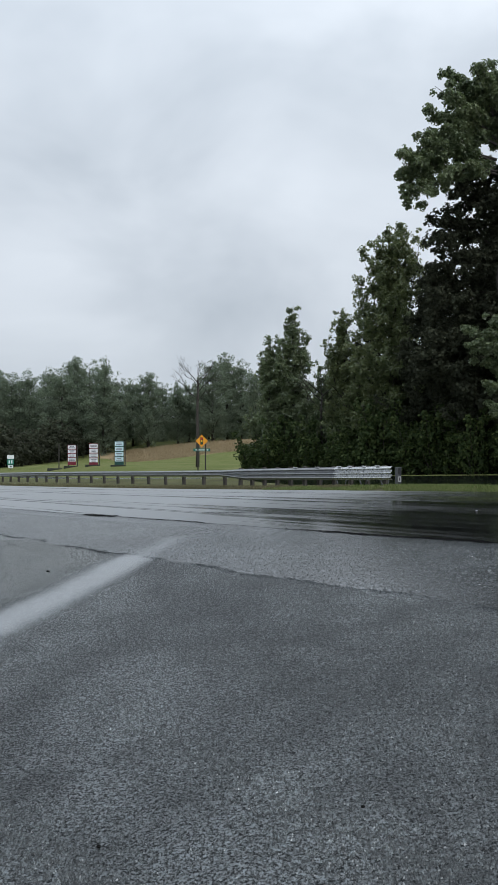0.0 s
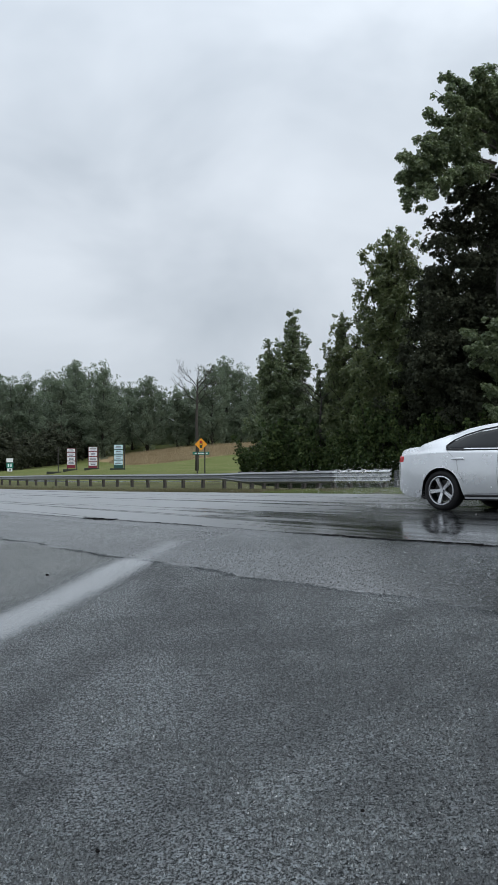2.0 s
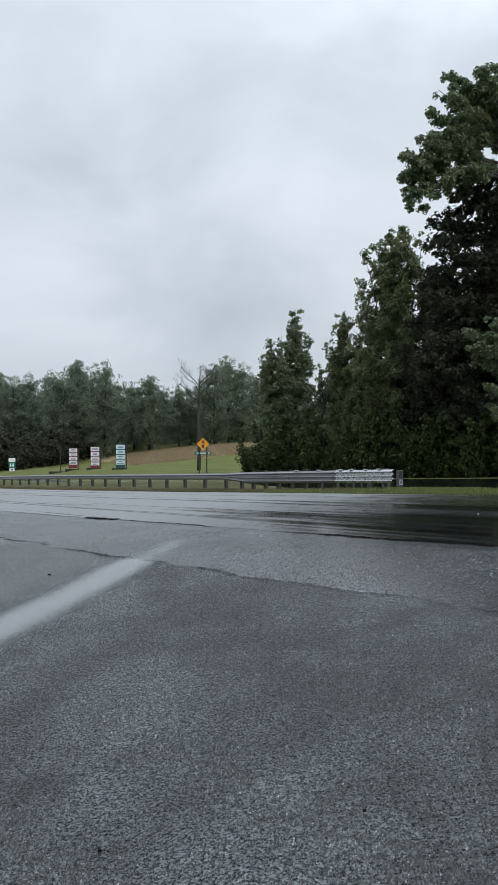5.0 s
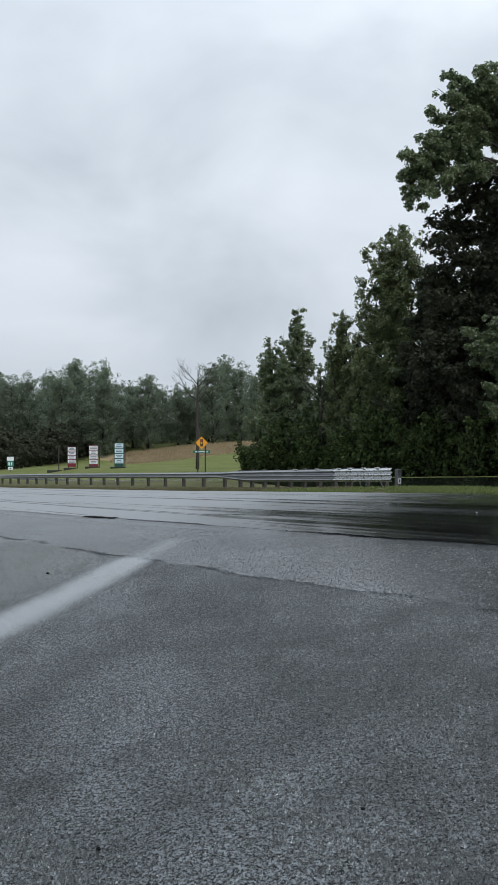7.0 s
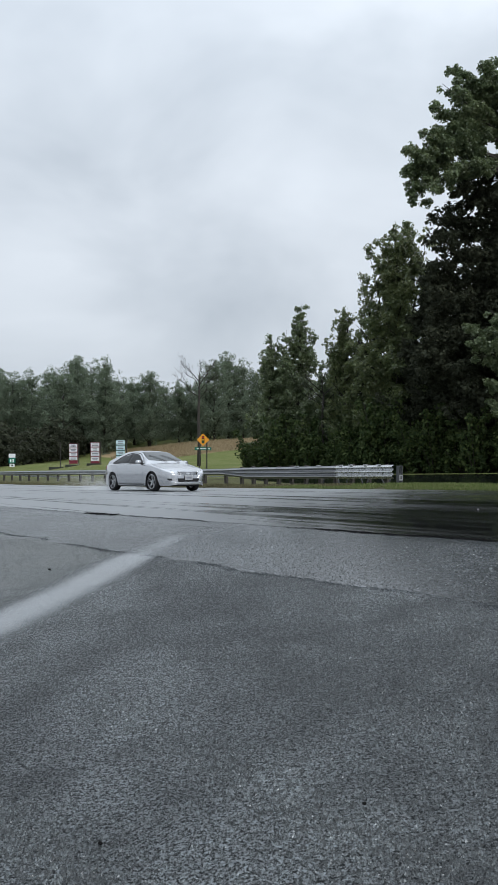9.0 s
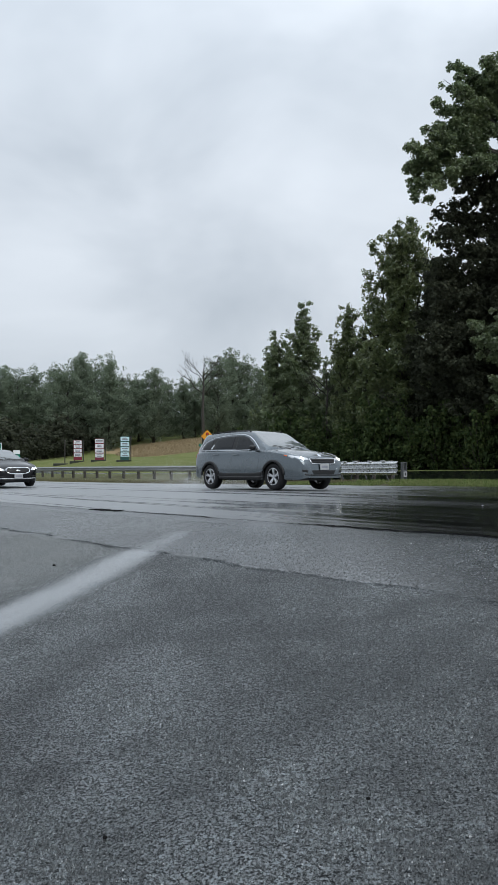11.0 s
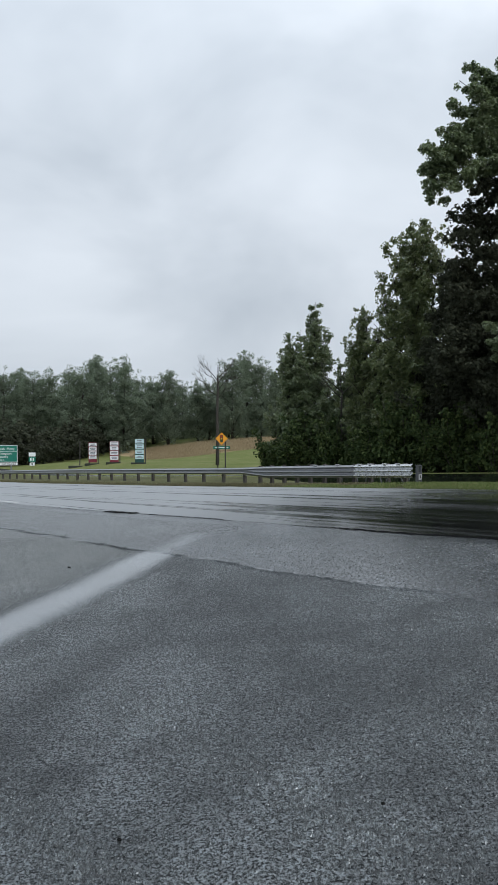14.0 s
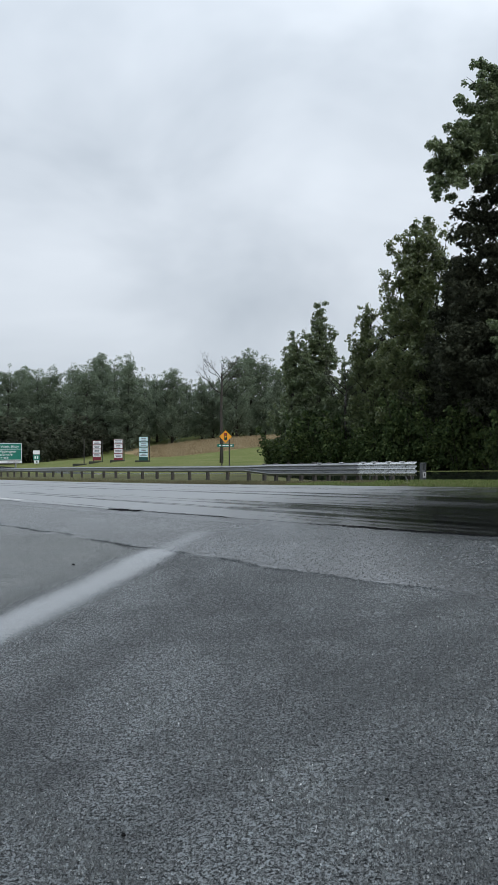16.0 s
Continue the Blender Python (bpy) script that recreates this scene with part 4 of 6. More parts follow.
class Shell:
    """The painted skin of a car as a loft along x, with ways to lay parts on it."""
    def __init__(self, c):
        self.c = c
        deck, roof, wide, belt = curve(c["deck"]), curve(c["roof"]), curve(c["wide"]), curve(c["belt"])
        top_w = curve(c["top_w"])
        xr, xf = c["deck"][0][0], c["deck"][-1][0]
        hw, r, sill = c["wb"] / 2, c["r"], c["sill"]
        ra = r + c["arch"]
        xs = set(np.linspace(xr, xf, 61).round(4))
        xs |= {round(xr + 0.3 * (i / 8) ** 2, 4) for i in range(9)} | {round(xf - 0.3 * (i / 8) ** 2, 4) for i in range(9)}
        for xc in (-hw, hw):
            xs |= {round(xc + ra * math.sin(a), 4) for a in np.linspace(-1.5, 1.5, 19)}
        xs = sorted(xs)
        rows = []
        low_f = curve([(xr, sill + 0.22), (xr + 0.25, sill + 0.05), (xr + 0.6, sill), (xf - 0.6, sill), (xf - 0.15, sill - 0.01), (xf, sill + 0.04)])
        for x in xs:
            low = low_f(x)
            for xc in (-hw, hw):
                if abs(x - xc) < ra:
                    low = max(low, r + math.sqrt(ra * ra - (x - xc) ** 2))
            w, bz, dz = wide(x), belt(x), deck(x)
            gz = max(dz, roof(x)) if c["roof"][0][0] < x < c["roof"][-1][0] else dz
            bz = min(bz, dz - (0.075 if gz - dz < 0.02 and x > 0 else 0.015))
            low = min(low, bz - 0.10)
            row = []
            for q in (0.0, 0.06, 0.2, 0.38, 0.55, 0.72, 0.86, 0.95, 1.0):
                z = low + (bz - low) * q
                bulge = 1 - 0.065 * max(0, (0.52 - z) / 0.4) ** 2 - 0.05 * max(0, (z - 0.62) / 0.4) ** 1.7
                row.append((w * bulge, z))
            wb_, zb_ = row[-1]
            up = gz - dz
            tw = top_w(x) * w
            if up < 0.02:
                tw = wb_ * 0.86
            inset = wb_ - 0.03
            edge = min(1.0, up / 0.25)
            rail_y = (inset - 0.02) * (1 - edge) + tw * edge if up >= 0.02 else tw
            rail_z = gz - (0.035 + 0.04 * edge)
            row.append((inset, zb_ + 0.012))
            for q in (0.33, 0.66):
                row.append((inset + (rail_y - inset) * (q ** 1.15), zb_ + 0.012 + (rail_z - zb_ - 0.012) * q))
            crown = 0.03 if up < 0.02 and x > 0 else 0.0
            row.append((rail_y, rail_z - crown))
            row.append((rail_y * 0.90, gz - 0.028 - crown * 0.7))
            row.append((rail_y * 0.6, gz - 0.008 - crown * 0.3))
            row.append((rail_y * 0.3, gz - 0.001 - crown * 0.1))
            row.append((0.0, gz))
            rows.append(row)
        m = len(rows[0])
        verts, faces = [], []
        for x, row in zip(xs, rows):
            verts += [(x, y, z) for y, z in row] + [(x, -y, z) for y, z in row[:-1]]
        w2 = 2 * m - 1
        for i in range(len(xs) - 1):
            for j in range(m - 1):
                a, b = i * w2 + j, i * w2 + j + 1
                faces.append((a, a + w2, b + w2, b))
                am = i * w2 + m + j
                bm_ = am + 1 if j < m - 2 else i * w2 + m - 1
                faces.append((am, bm_, bm_ + w2, am + w2))
        for i, flip in ((0, False), (len(xs) - 1, True)):
            loop = [i * w2 + j for j in range(m)] + [i * w2 + m + j for j in range(m - 2, -1, -1)]
            faces.append(loop if flip else loop[::-1])
        self.mesh = mesh_of("body", verts, faces, c["paint"], True)
        bm = bmesh.new()
        bm.from_mesh(self.mesh)
        bmesh.ops.recalc_face_normals(bm, faces=bm.faces)
        bm.to_mesh(self.mesh)
        self.tree = BVHTree.FromBMesh(bm)
        bm.free()

    def on_skin(self, view, a, b, side, lift):
        if view == "side":
            o, d = Vector((a, 3 * side, b)), Vector((0, -side, 0))
        elif view == "front":
            o, d = Vector((5, a, b)), Vector((-1, 0, 0))
        elif view == "rear":
            o, d = Vector((-5, a, b)), Vector((1, 0, 0))
        else:
            o, d = Vector((a, b, 5)), Vector((0, 0, -1))
        p, nrm, _, _ = self.tree.ray_cast(o, d)
        if p is None:
            p, nrm, _, _ = self.tree.find_nearest(o + d * (3 if view == "side" else 2.8))
        return p + nrm * lift

    def patch(self, name, outline, view, mat, car, side=1, lift=0.006, label="", cuts=2):
        """A panel of the given outline laid on the skin."""
        bm = bmesh.new()
        vs = [bm.verts.new((a, b, 0)) for a, b in outline]
        bm.faces.new(vs)
        bmesh.ops.triangulate(bm, faces=bm.faces[:])
        for _ in range(cuts):
            bmesh.ops.subdivide_edges(bm, edges=bm.edges[:], cuts=1, use_grid_fill=True)
        bm.normal_update()
        rim = {v for e in bm.edges if e.is_boundary for v in e.verts}
        for v in bm.verts:
            v.co = self.on_skin(view, v.co.x, v.co.y * (side if view == "top" else 1), side, -0.004 if v in rim else lift)
        bmesh.ops.recalc_face_normals(bm, faces=bm.faces)
        mid = sum((f.normal * f.calc_area() for f in bm.faces), Vector())
        want = {"side": Vector((0, side, 0.01)), "front": Vector((1, 0, 0.2)), "rear": Vector((-1, 0, 0.2)), "top": Vector((0, 0, 1))}[view]
        if mid.dot(want) < 0:
            bmesh.ops.reverse_faces(bm, faces=bm.faces)
        return part(name, bm, mat, car, label, True)

    def strip(self, name, line, view, radius, mat, car, side=1, lift=0.0, label="", closed=False):
        """A thin bead along a line on the skin."""
        pts = list(line) + ([line[0]] if closed else [])
        out = []
        for (a0, b0), (a1, b1) in zip(pts, pts[1:]):
            m = max(1, int(math.hypot(a1 - a0, b1 - b0) / 0.05))
            out += [self.on_skin(view, a0 + (a1 - a0) * i / m, b0 + (b1 - b0) * i / m, side, lift) for i in range(m)]
        out.append(self.on_skin(view, *pts[-1], side, lift))
        return tube(name, out, radius, 5, mat, car, label)


def lathe(name, profile, sides, mat, parent, label=""):
    """profile: (radius, y) pairs turned about the y axis."""
    v, f = [], []
    m = len(profile)
    for i in range(sides):
        a = 2 * math.pi * i / sides
        v += [(r * math.cos(a), y, r * math.sin(a)) for r, y in profile]
    for i in range(sides):
        for j in range(m - 1):
            a, b = i * m + j, ((i + 1) % sides) * m + j
            f.append((a, a + 1, b + 1, b))
    me = mesh_of(name, v, f, mat, True)
    bm = bmesh.new()
    bm.from_mesh(me)
    bmesh.ops.recalc_face_normals(bm, faces=bm.faces)
    bm.to_mesh(me)
    bm.free()
    return child(name, me, parent, label)


def wheel(car, x, side, c):
    """A wheel with tyre, spoked rim and brake disc; out is towards +y * side."""
    r, hw = c["r"], 0.115
    rim_r = c["rim"]
    bm = bmesh.new()
    bmesh.ops.create_cone(bm, cap_ends=True, segments=24, radius1=rim_r * 0.72, radius2=rim_r * 0.72, depth=0.03, matrix=pose(0, 0, 0, 90))
    wh = part("wheel", bm, M_DISC, car)
    wh.matrix_basis = Matrix.Translation((x, side * c["track"] / 2, r))
    lathe("tyre", [(rim_r, -hw * 0.8), (rim_r + 0.02, -hw), (r - 0.05, -hw * 1.05), (r - 0.012, -hw * 0.85), (r, -hw * 0.4), (r, hw * 0.4), (r - 0.012, hw * 0.85),
                   (r - 0.05, hw * 1.05), (rim_r + 0.02, hw), (rim_r, hw * 0.8)], 32, M_TYRE, wh)
    bm = bmesh.new()
    sp = c["spokes"]
    o = side * hw
    # barrel and lip
    m = 36
    prof = [(rim_r + 0.004, o * 0.96), (rim_r - 0.018, o * 0.99), (rim_r - 0.024, o * 0.9), (rim_r - 0.03, -o * 0.6)]
    ring = []
    for i in range(m):
        a = 2 * math.pi * i / m
        ring.append([bm.verts.new((q * math.cos(a), y, q * math.sin(a))) for q, y in prof])
    for i in range(m):
        for j in range(len(prof) - 1):
            bm.faces.new((ring[i][j], ring[i][j + 1], ring[(i + 1) % m][j + 1], ring[(i + 1) % m][j]))
    bmesh.ops.recalc_face_normals(bm, faces=bm.faces)
    part("barrel", bm, M_RIM_DARK, wh, "dark wheel barrel")
    bm = bmesh.new()
    # spokes widen towards the lip; hub in the middle
    for i in range(sp):
        a = 2 * math.pi * i / sp + 0.3
        t0, t1 = c["spoke_w"]
        for twin in (c["twin"] and (-1, 1) or (0,)):
            vs = []
            for rad, half, yy in ((rim_r * 0.12, t0, o * 0.62), (rim_r * 0.55, (t0 + t1) / 2, o * 0.80), (rim_r - 0.02, t1, o * 0.88)):
                off = twin * rad * 0.17
                for sgn in (-1, 1):
                    for depth in (0.0, 0.035):
                        w_ = off + sgn * half
                        vs.append(bm.verts.new((rad * math.cos(a) - w_ * math.sin(a), yy - side * depth, rad * math.sin(a) + w_ * math.cos(a))))
            for q in range(2):
                b = q * 4
                for (i0, i1) in ((0, 2), (2, 3), (3, 1), (1, 0)):
                    bm.faces.new((vs[b + i0], vs[b + i1], vs[b + 4 + i1], vs[b + 4 + i0]))
    # bright outer lip
    ring = []
    for i in range(m):
        a = 2 * math.pi * i / m
        ring.append([bm.verts.new((q * math.cos(a), y, q * math.sin(a))) for q, y in ((rim_r + 0.003, o * 0.975), (rim_r - 0.008, o * 1.02), (rim_r - 0.016, o * 0.99))])
    for i in range(m):
        for j in range(2):
            bm.faces.new((ring[i][j], ring[i][j + 1], ring[(i + 1) % m][j + 1], ring[(i + 1) % m][j]))
    bmesh.ops.create_cone(bm, cap_ends=True, segments=20, radius1=rim_r * 0.2, radius2=rim_r * 0.16, depth=0.05, matrix=pose(0, o * 0.68, 0, -90 * side))
    bmesh.ops.recalc_face_normals(bm, faces=bm.faces)
    part("rim", bm, c["rim_mat"], wh, c["rim_label"])
    return wh


def mirror_pts(outline):
    return [(-a, b) for a, b in outline][::-1]


def make_car(name, c, label):
    car = new(name)
    tagged(car, label, "car")
    sh = Shell(c)
    child("body", sh.mesh, car)
    hw = c["wb"] / 2
    xr, xf = c["deck"][0][0], c["deck"][-1][0]
    part("underbody", box(bmesh.new(), xr + 0.45, xf - 0.5, -0.62, 0.62, c["sill"] - 0.03, c["r"] + 0.36), M_TRIM, car)
    wheels = [wheel(car, x, s, c) for x in (hw, -hw) for s in (1, -1)]
    for s in (1, -1):
        sh.patch("window_pillars", c["glass_line"], "side", M_TRIM, car, s, 0.002, cuts=3)
        for o in c["side_glass"]:
            sh.patch("side_window", o, "side", M_GLASS, car, s, 0.006, cuts=3)
        sh.strip("window_trim", c["glass_line"], "side", 0.011, c["trim"], car, s, 0.004, closed=True)
        for line in c["seams"]:
            sh.strip("door_seam", line, "side", 0.0032, M_TRIM, car, s, -0.001)
        for hx, hz in c["handles"]:
            b = box(bmesh.new(), -0.11, 0.11, -0.022, 0.022, -0.016, 0.016, 0.010)
            h = part("door_handle", b, c["handle_mat"], car, "", True)
            h.matrix_basis = Matrix.Translation(sh.on_skin("side", hx, hz, s, 0.012))
        # mirror: a rounded shell on a short foot
        mx, mz = c["mirror"]
        p = sh.on_skin("side", mx, mz, s, 0.0)
        bm = bmesh.new()
        bmesh.ops.create_uvsphere(bm, u_segments=14, v_segments=8, radius=1.0)
        for v in bm.verts:
            q = v.co
            v.co = Vector((q.x * (0.10 if q.x > 0 else 0.045), q.y * 0.115, q.z * 0.075 - 0.01 * q.y * s))
        mir = part("mirror", bm, c["mirror_mat"], car, "", True)
        mir.matrix_basis = Matrix.Translation(p + Vector((0, s * 0.15, 0.055)))
        part("mirror_foot", box(bmesh.new(), p.x - 0.04, p.x + 0.05, min(p.y - s * 0.04, p.y + s * 0.1), max(p.y - s * 0.04, p.y + s * 0.1), p.z - 0.01, p.z + 0.03, 0.008), M_TRIM, car)
        sh.strip("sill_trim", [(-hw + 0.42, c["sill"] + 0.05), (hw - 0.42, c["sill"] + 0.05)], "side", c.get("sill_r", 0.022), c["sill_mat"], car, s, -0.006)
        if c.get("quarter"):
            sh.patch("quarter_trim", c["quarter"], "side", M_CHROME, car, s, 0.012, "bright trim wedge on the rear pillar")
        if c.get("cladding"):
            sh.patch("sill_cladding", c["cladding"], "side", M_TRIM, car, s, 0.012, cuts=3)
        f = (lambda o: o) if s > 0 else mirror_pts
        sh.patch("headlamp", f(c["headlamp"]), "front", M_LENS, car, lift=0.008)
        for cy, cz, rad in c["beams"]:
            sh.patch("lamp_projector", [(s * cy + rad * math.cos(a), cz + rad * math.sin(a)) for a in np.linspace(0, 2 * math.pi, 13)[:-1]], "front", M_LIT if c["lit"] else M_CHROME, car, lift=0.016, cuts=1)
        if c.get("wing_lamp"):
            sh.patch("side_marker", c["wing_lamp"], "side", c.get("wing_mat", M_LENS), car, s, 0.007)
        if c.get("marker"):
            sh.patch("indicator", c["marker"], "side", M_AMBERLENS, car, s, 0.010)
        for o in c["intakes"]:
            sh.patch("fog_intake", f(o), "front", M_TRIM, car, lift=0.004)
        sh.patch("tail_lamp", f(c["tail"]), "rear", M_TAIL, car, lift=0.008)
        sh.patch("tail_lamp", c["tail_side"], "side", M_TAIL, car, s, 0.008)
        for x in (hw, -hw):
            ra = c["r"] + c["arch"]
            arc = [(x + ra * math.cos(a), c["r"] + ra * math.sin(a)) for a in np.linspace(0.1, math.pi - 0.1, 15)]
            sh.strip("arch_lip", [q for q in arc if q[1] > c["sill"] + 0.06], "side", c["lip"], c["lip_mat"], car, s, -0.004)
    sh.patch("windscreen", c["screen"] + mirror_pts2(c["screen"]), "top", c.get("screen_mat", M_SCREEN), car, lift=0.004, cuts=4)
    sh.patch("rear_window", c["rear_glass"] + mirror_pts2(c["rear_glass"]), "top", M_GLASS, car, lift=0.004, cuts=4)
    sh.patch("grille", c["grille"] + mirror_pts(c["grille"]), "front", M_TRIM, car, lift=0.010, cuts=3)
    sh.strip("grille_frame", c["grille"] + mirror_pts(c["grille"]), "front", c["frame_r"], M_CHROME, car, 1, 0.010, closed=True)
    for z, wd in c["bars"]:
        sh.strip("grille_bar", [(-wd, z), (wd, z)], "front", 0.008, c["bar_mat"], car, 1, 0.016)
    ez, er = c["badge"]
    sh.patch("badge", [(1.35 * er * math.cos(a), ez + er * math.sin(a)) for a in np.linspace(0, 2 * math.pi, 17)[:-1]], "front", M_CHROME, car, lift=0.026, cuts=1, label="plain oval chrome badge")
    sh.patch("lower_intake", c["lower"] + mirror_pts(c["lower"]), "front", M_TRIM, car, lift=0.006, cuts=3)
    sh.strip("bumper_lip", [(-0.66, c["sill"] + 0.125), (-0.4, c["sill"] + 0.115), (0.4, c["sill"] + 0.115), (0.66, c["sill"] + 0.125)], "front", 0.018, c["lip_bar"], car, 1, 0.0)
    pz = c["plate_z"]
    o = sh.on_skin("front", 0, pz, 1, 0.02)
    pl = part("number_plate", box(bmesh.new(), -0.008, 0.008, -0.155, 0.155, -0.078, 0.078, 0.004), M_PLATE, car, "white number plate with a grey bar")
    pl.matrix_basis = Matrix.Translation(o + Vector((0.012, 0, 0)))
    part("plate_bar", box(bmesh.new(), 0.009, 0.012, -0.11, 0.11, -0.03, 0.03), M_PLATE_BAR, pl)
    o = sh.on_skin("rear", 0, c["plate_rear"], 1, 0.02)
    pr = part("number_plate", box(bmesh.new(), -0.008, 0.008, -0.155, 0.155, -0.078, 0.078, 0.004), M_PLATE, car, "white number plate with a grey bar")
    pr.matrix_basis = Matrix.Translation(o - Vector((0.012, 0, 0)))
    part("plate_bar", box(bmesh.new(), -0.012, -0.009, -0.11, 0.11, -0.03, 0.03), M_PLATE_BAR, pr)
    for y0, y1, x0, x1 in c["wipers"]:
        pts = [sh.on_skin("top", x0 + (x1 - x0) * i / 6, y0 + (y1 - y0) * i / 6, 1, 0.022) for i in range(7)]
        tube("wiper", pts, 0.008, 5, M_TRIM, car)
    return car, wheels


def mirror_pts2(outline):
    return [(a, -b) for a, b in outline][::-1]


SEDAN = dict(
    wb=2.70, track=1.56, r=0.328, rim=0.232, arch=0.042, sill=0.20, spokes=5, spoke_w=(0.022, 0.034), twin=False, rim_mat=M_RIM, rim_label="five-spoke silver alloy rim",
    deck=[(-2.38, 0.80), (-2.36, 0.93), (-2.28, 1.035), (-1.9, 1.085), (-1.2, 1.03), (-0.2, 0.985), (0.6, 0.985), (0.98, 0.985), (1.45, 0.905), (1.88, 0.80), (2.08, 0.73), (2.18, 0.665), (2.22, 0.54)],
    roof=[(-2.0, 0.9), (-1.85, 1.075), (-1.4, 1.245), (-0.95, 1.362), (-0.5, 1.415), (-0.15, 1.425), (0.2, 1.385), (0.55, 1.235), (0.98, 0.99), (1.1, 0.9)],
    wide=[(-2.38, 0.56), (-2.34, 0.66), (-2.2, 0.77), (-1.9, 0.86), (-1.4, 0.905), (0, 0.905), (1.36, 0.905), (1.77, 0.865), (1.99, 0.785), (2.12, 0.685), (2.19, 0.58), (2.22, 0.46)],
    belt=[(-2.38, 0.76), (-2.25, 0.90), (-1.9, 0.945), (-1.0, 0.945), (0, 0.925), (0.9, 0.905), (1.45, 0.845), (1.9, 0.76), (2.12, 0.66), (2.22, 0.52)],
    top_w=[(-2.0, 0.80), (-1.2, 0.66), (-0.6, 0.645), (0, 0.645), (0.4, 0.68), (0.98, 0.80)],
    side_glass=[[(-1.22, 1.0), (-1.24, 1.05), (-1.17, 1.115), (-1.0, 1.19), (-0.72, 1.265), (-0.40, 1.31), (-0.37, 1.31), (-0.40, 0.975), (-0.95, 0.985)],
                [(-0.29, 0.97), (-0.27, 1.315), (-0.05, 1.315), (0.18, 1.265), (0.42, 1.14), (0.70, 0.965)]],
    glass_line=[(-1.27, 0.985), (-1.30, 1.05), (-1.20, 1.135), (-1.01, 1.215), (-0.73, 1.285), (-0.40, 1.33), (-0.05, 1.335), (0.20, 1.285), (0.45, 1.155), (0.75, 0.955), (-0.35, 0.957), (-0.95, 0.97)],
    seams=[[(-0.33, 0.95), (-0.35, 0.60), (-0.33, 0.30)], [(0.78, 0.93), (0.80, 0.65), (0.72, 0.32)], [(-1.25, 0.97), (-1.05, 0.80), (-1.02, 0.62), (-0.92, 0.45)], [(-0.9, 0.29), (0.72, 0.29)]],
    handles=[(-0.10 - 0.10, 0.80), (-1.02, 0.83)], handle_mat=M_CHROME, mirror=(0.60, 0.955), mirror_mat=M_SILVER, sill_mat=M_TRIM,
    headlamp=[(0.43, 0.565), (0.60, 0.55), (0.81, 0.61), (0.84, 0.68), (0.72, 0.68), (0.50, 0.63)], beams=[(0.575, 0.600, 0.034), (0.68, 0.63, 0.024)], lit=True,
    wing_lamp=[(1.74, 0.64), (2.02, 0.60), (1.98, 0.68), (1.72, 0.72)], marker=[(1.62, 0.69), (1.73, 0.65), (1.73, 0.69), (1.60, 0.73)],
    intakes=[[(0.46, 0.36), (0.72, 0.385), (0.74, 0.43), (0.50, 0.42)]], tail=[(0.42, 0.78), (0.70, 0.78), (0.72, 0.93), (0.46, 0.93)], tail_side=[(-2.33, 0.77), (-2.14, 0.80), (-2.12, 0.92), (-2.30, 0.93)],
    lip=0.008, lip_mat=M_SILVER, lip_bar=M_SILVER,
    screen=[(0.95, 0.0), (0.93, 0.35), (0.87, 0.66), (0.80, 0.71), (0.45, 0.625), (0.15, 0.555), (0.18, 0.3), (0.19, 0.0)][:-1] + [(0.19, 0.0)],
    rear_glass=[(-1.05, 0.0), (-1.02, 0.35), (-0.98, 0.53), (-1.5, 0.60), (-1.76, 0.62), (-1.80, 0.35), (-1.82, 0.0)],
    grille=[(-0.30, 0.52), (-0.36, 0.60), (-0.38, 0.685), (0.0, 0.69)][:3], frame_r=0.012, bars=[(0.53, 0.28), (0.56, 0.31), (0.59, 0.33)], bar_mat=M_TRIM,
    badge=(0.578, 0.045), lower=[(-0.40, 0.30), (-0.40, 0.385)], plate_z=0.44, plate_rear=0.80, trim=M_TRIM,
    wipers=[(0.45, -0.10, 0.98, 0.80), (-0.05, -0.58, 0.99, 0.82)], paint=M_SILVER)
# grille outlines run up one side and are mirrored to close
SEDAN["grille"] = [(0.31, 0.495), (0.36, 0.56), (0.39, 0.625)]
SEDAN["lower"] = [(0.26, 0.31), (0.33, 0.385)]

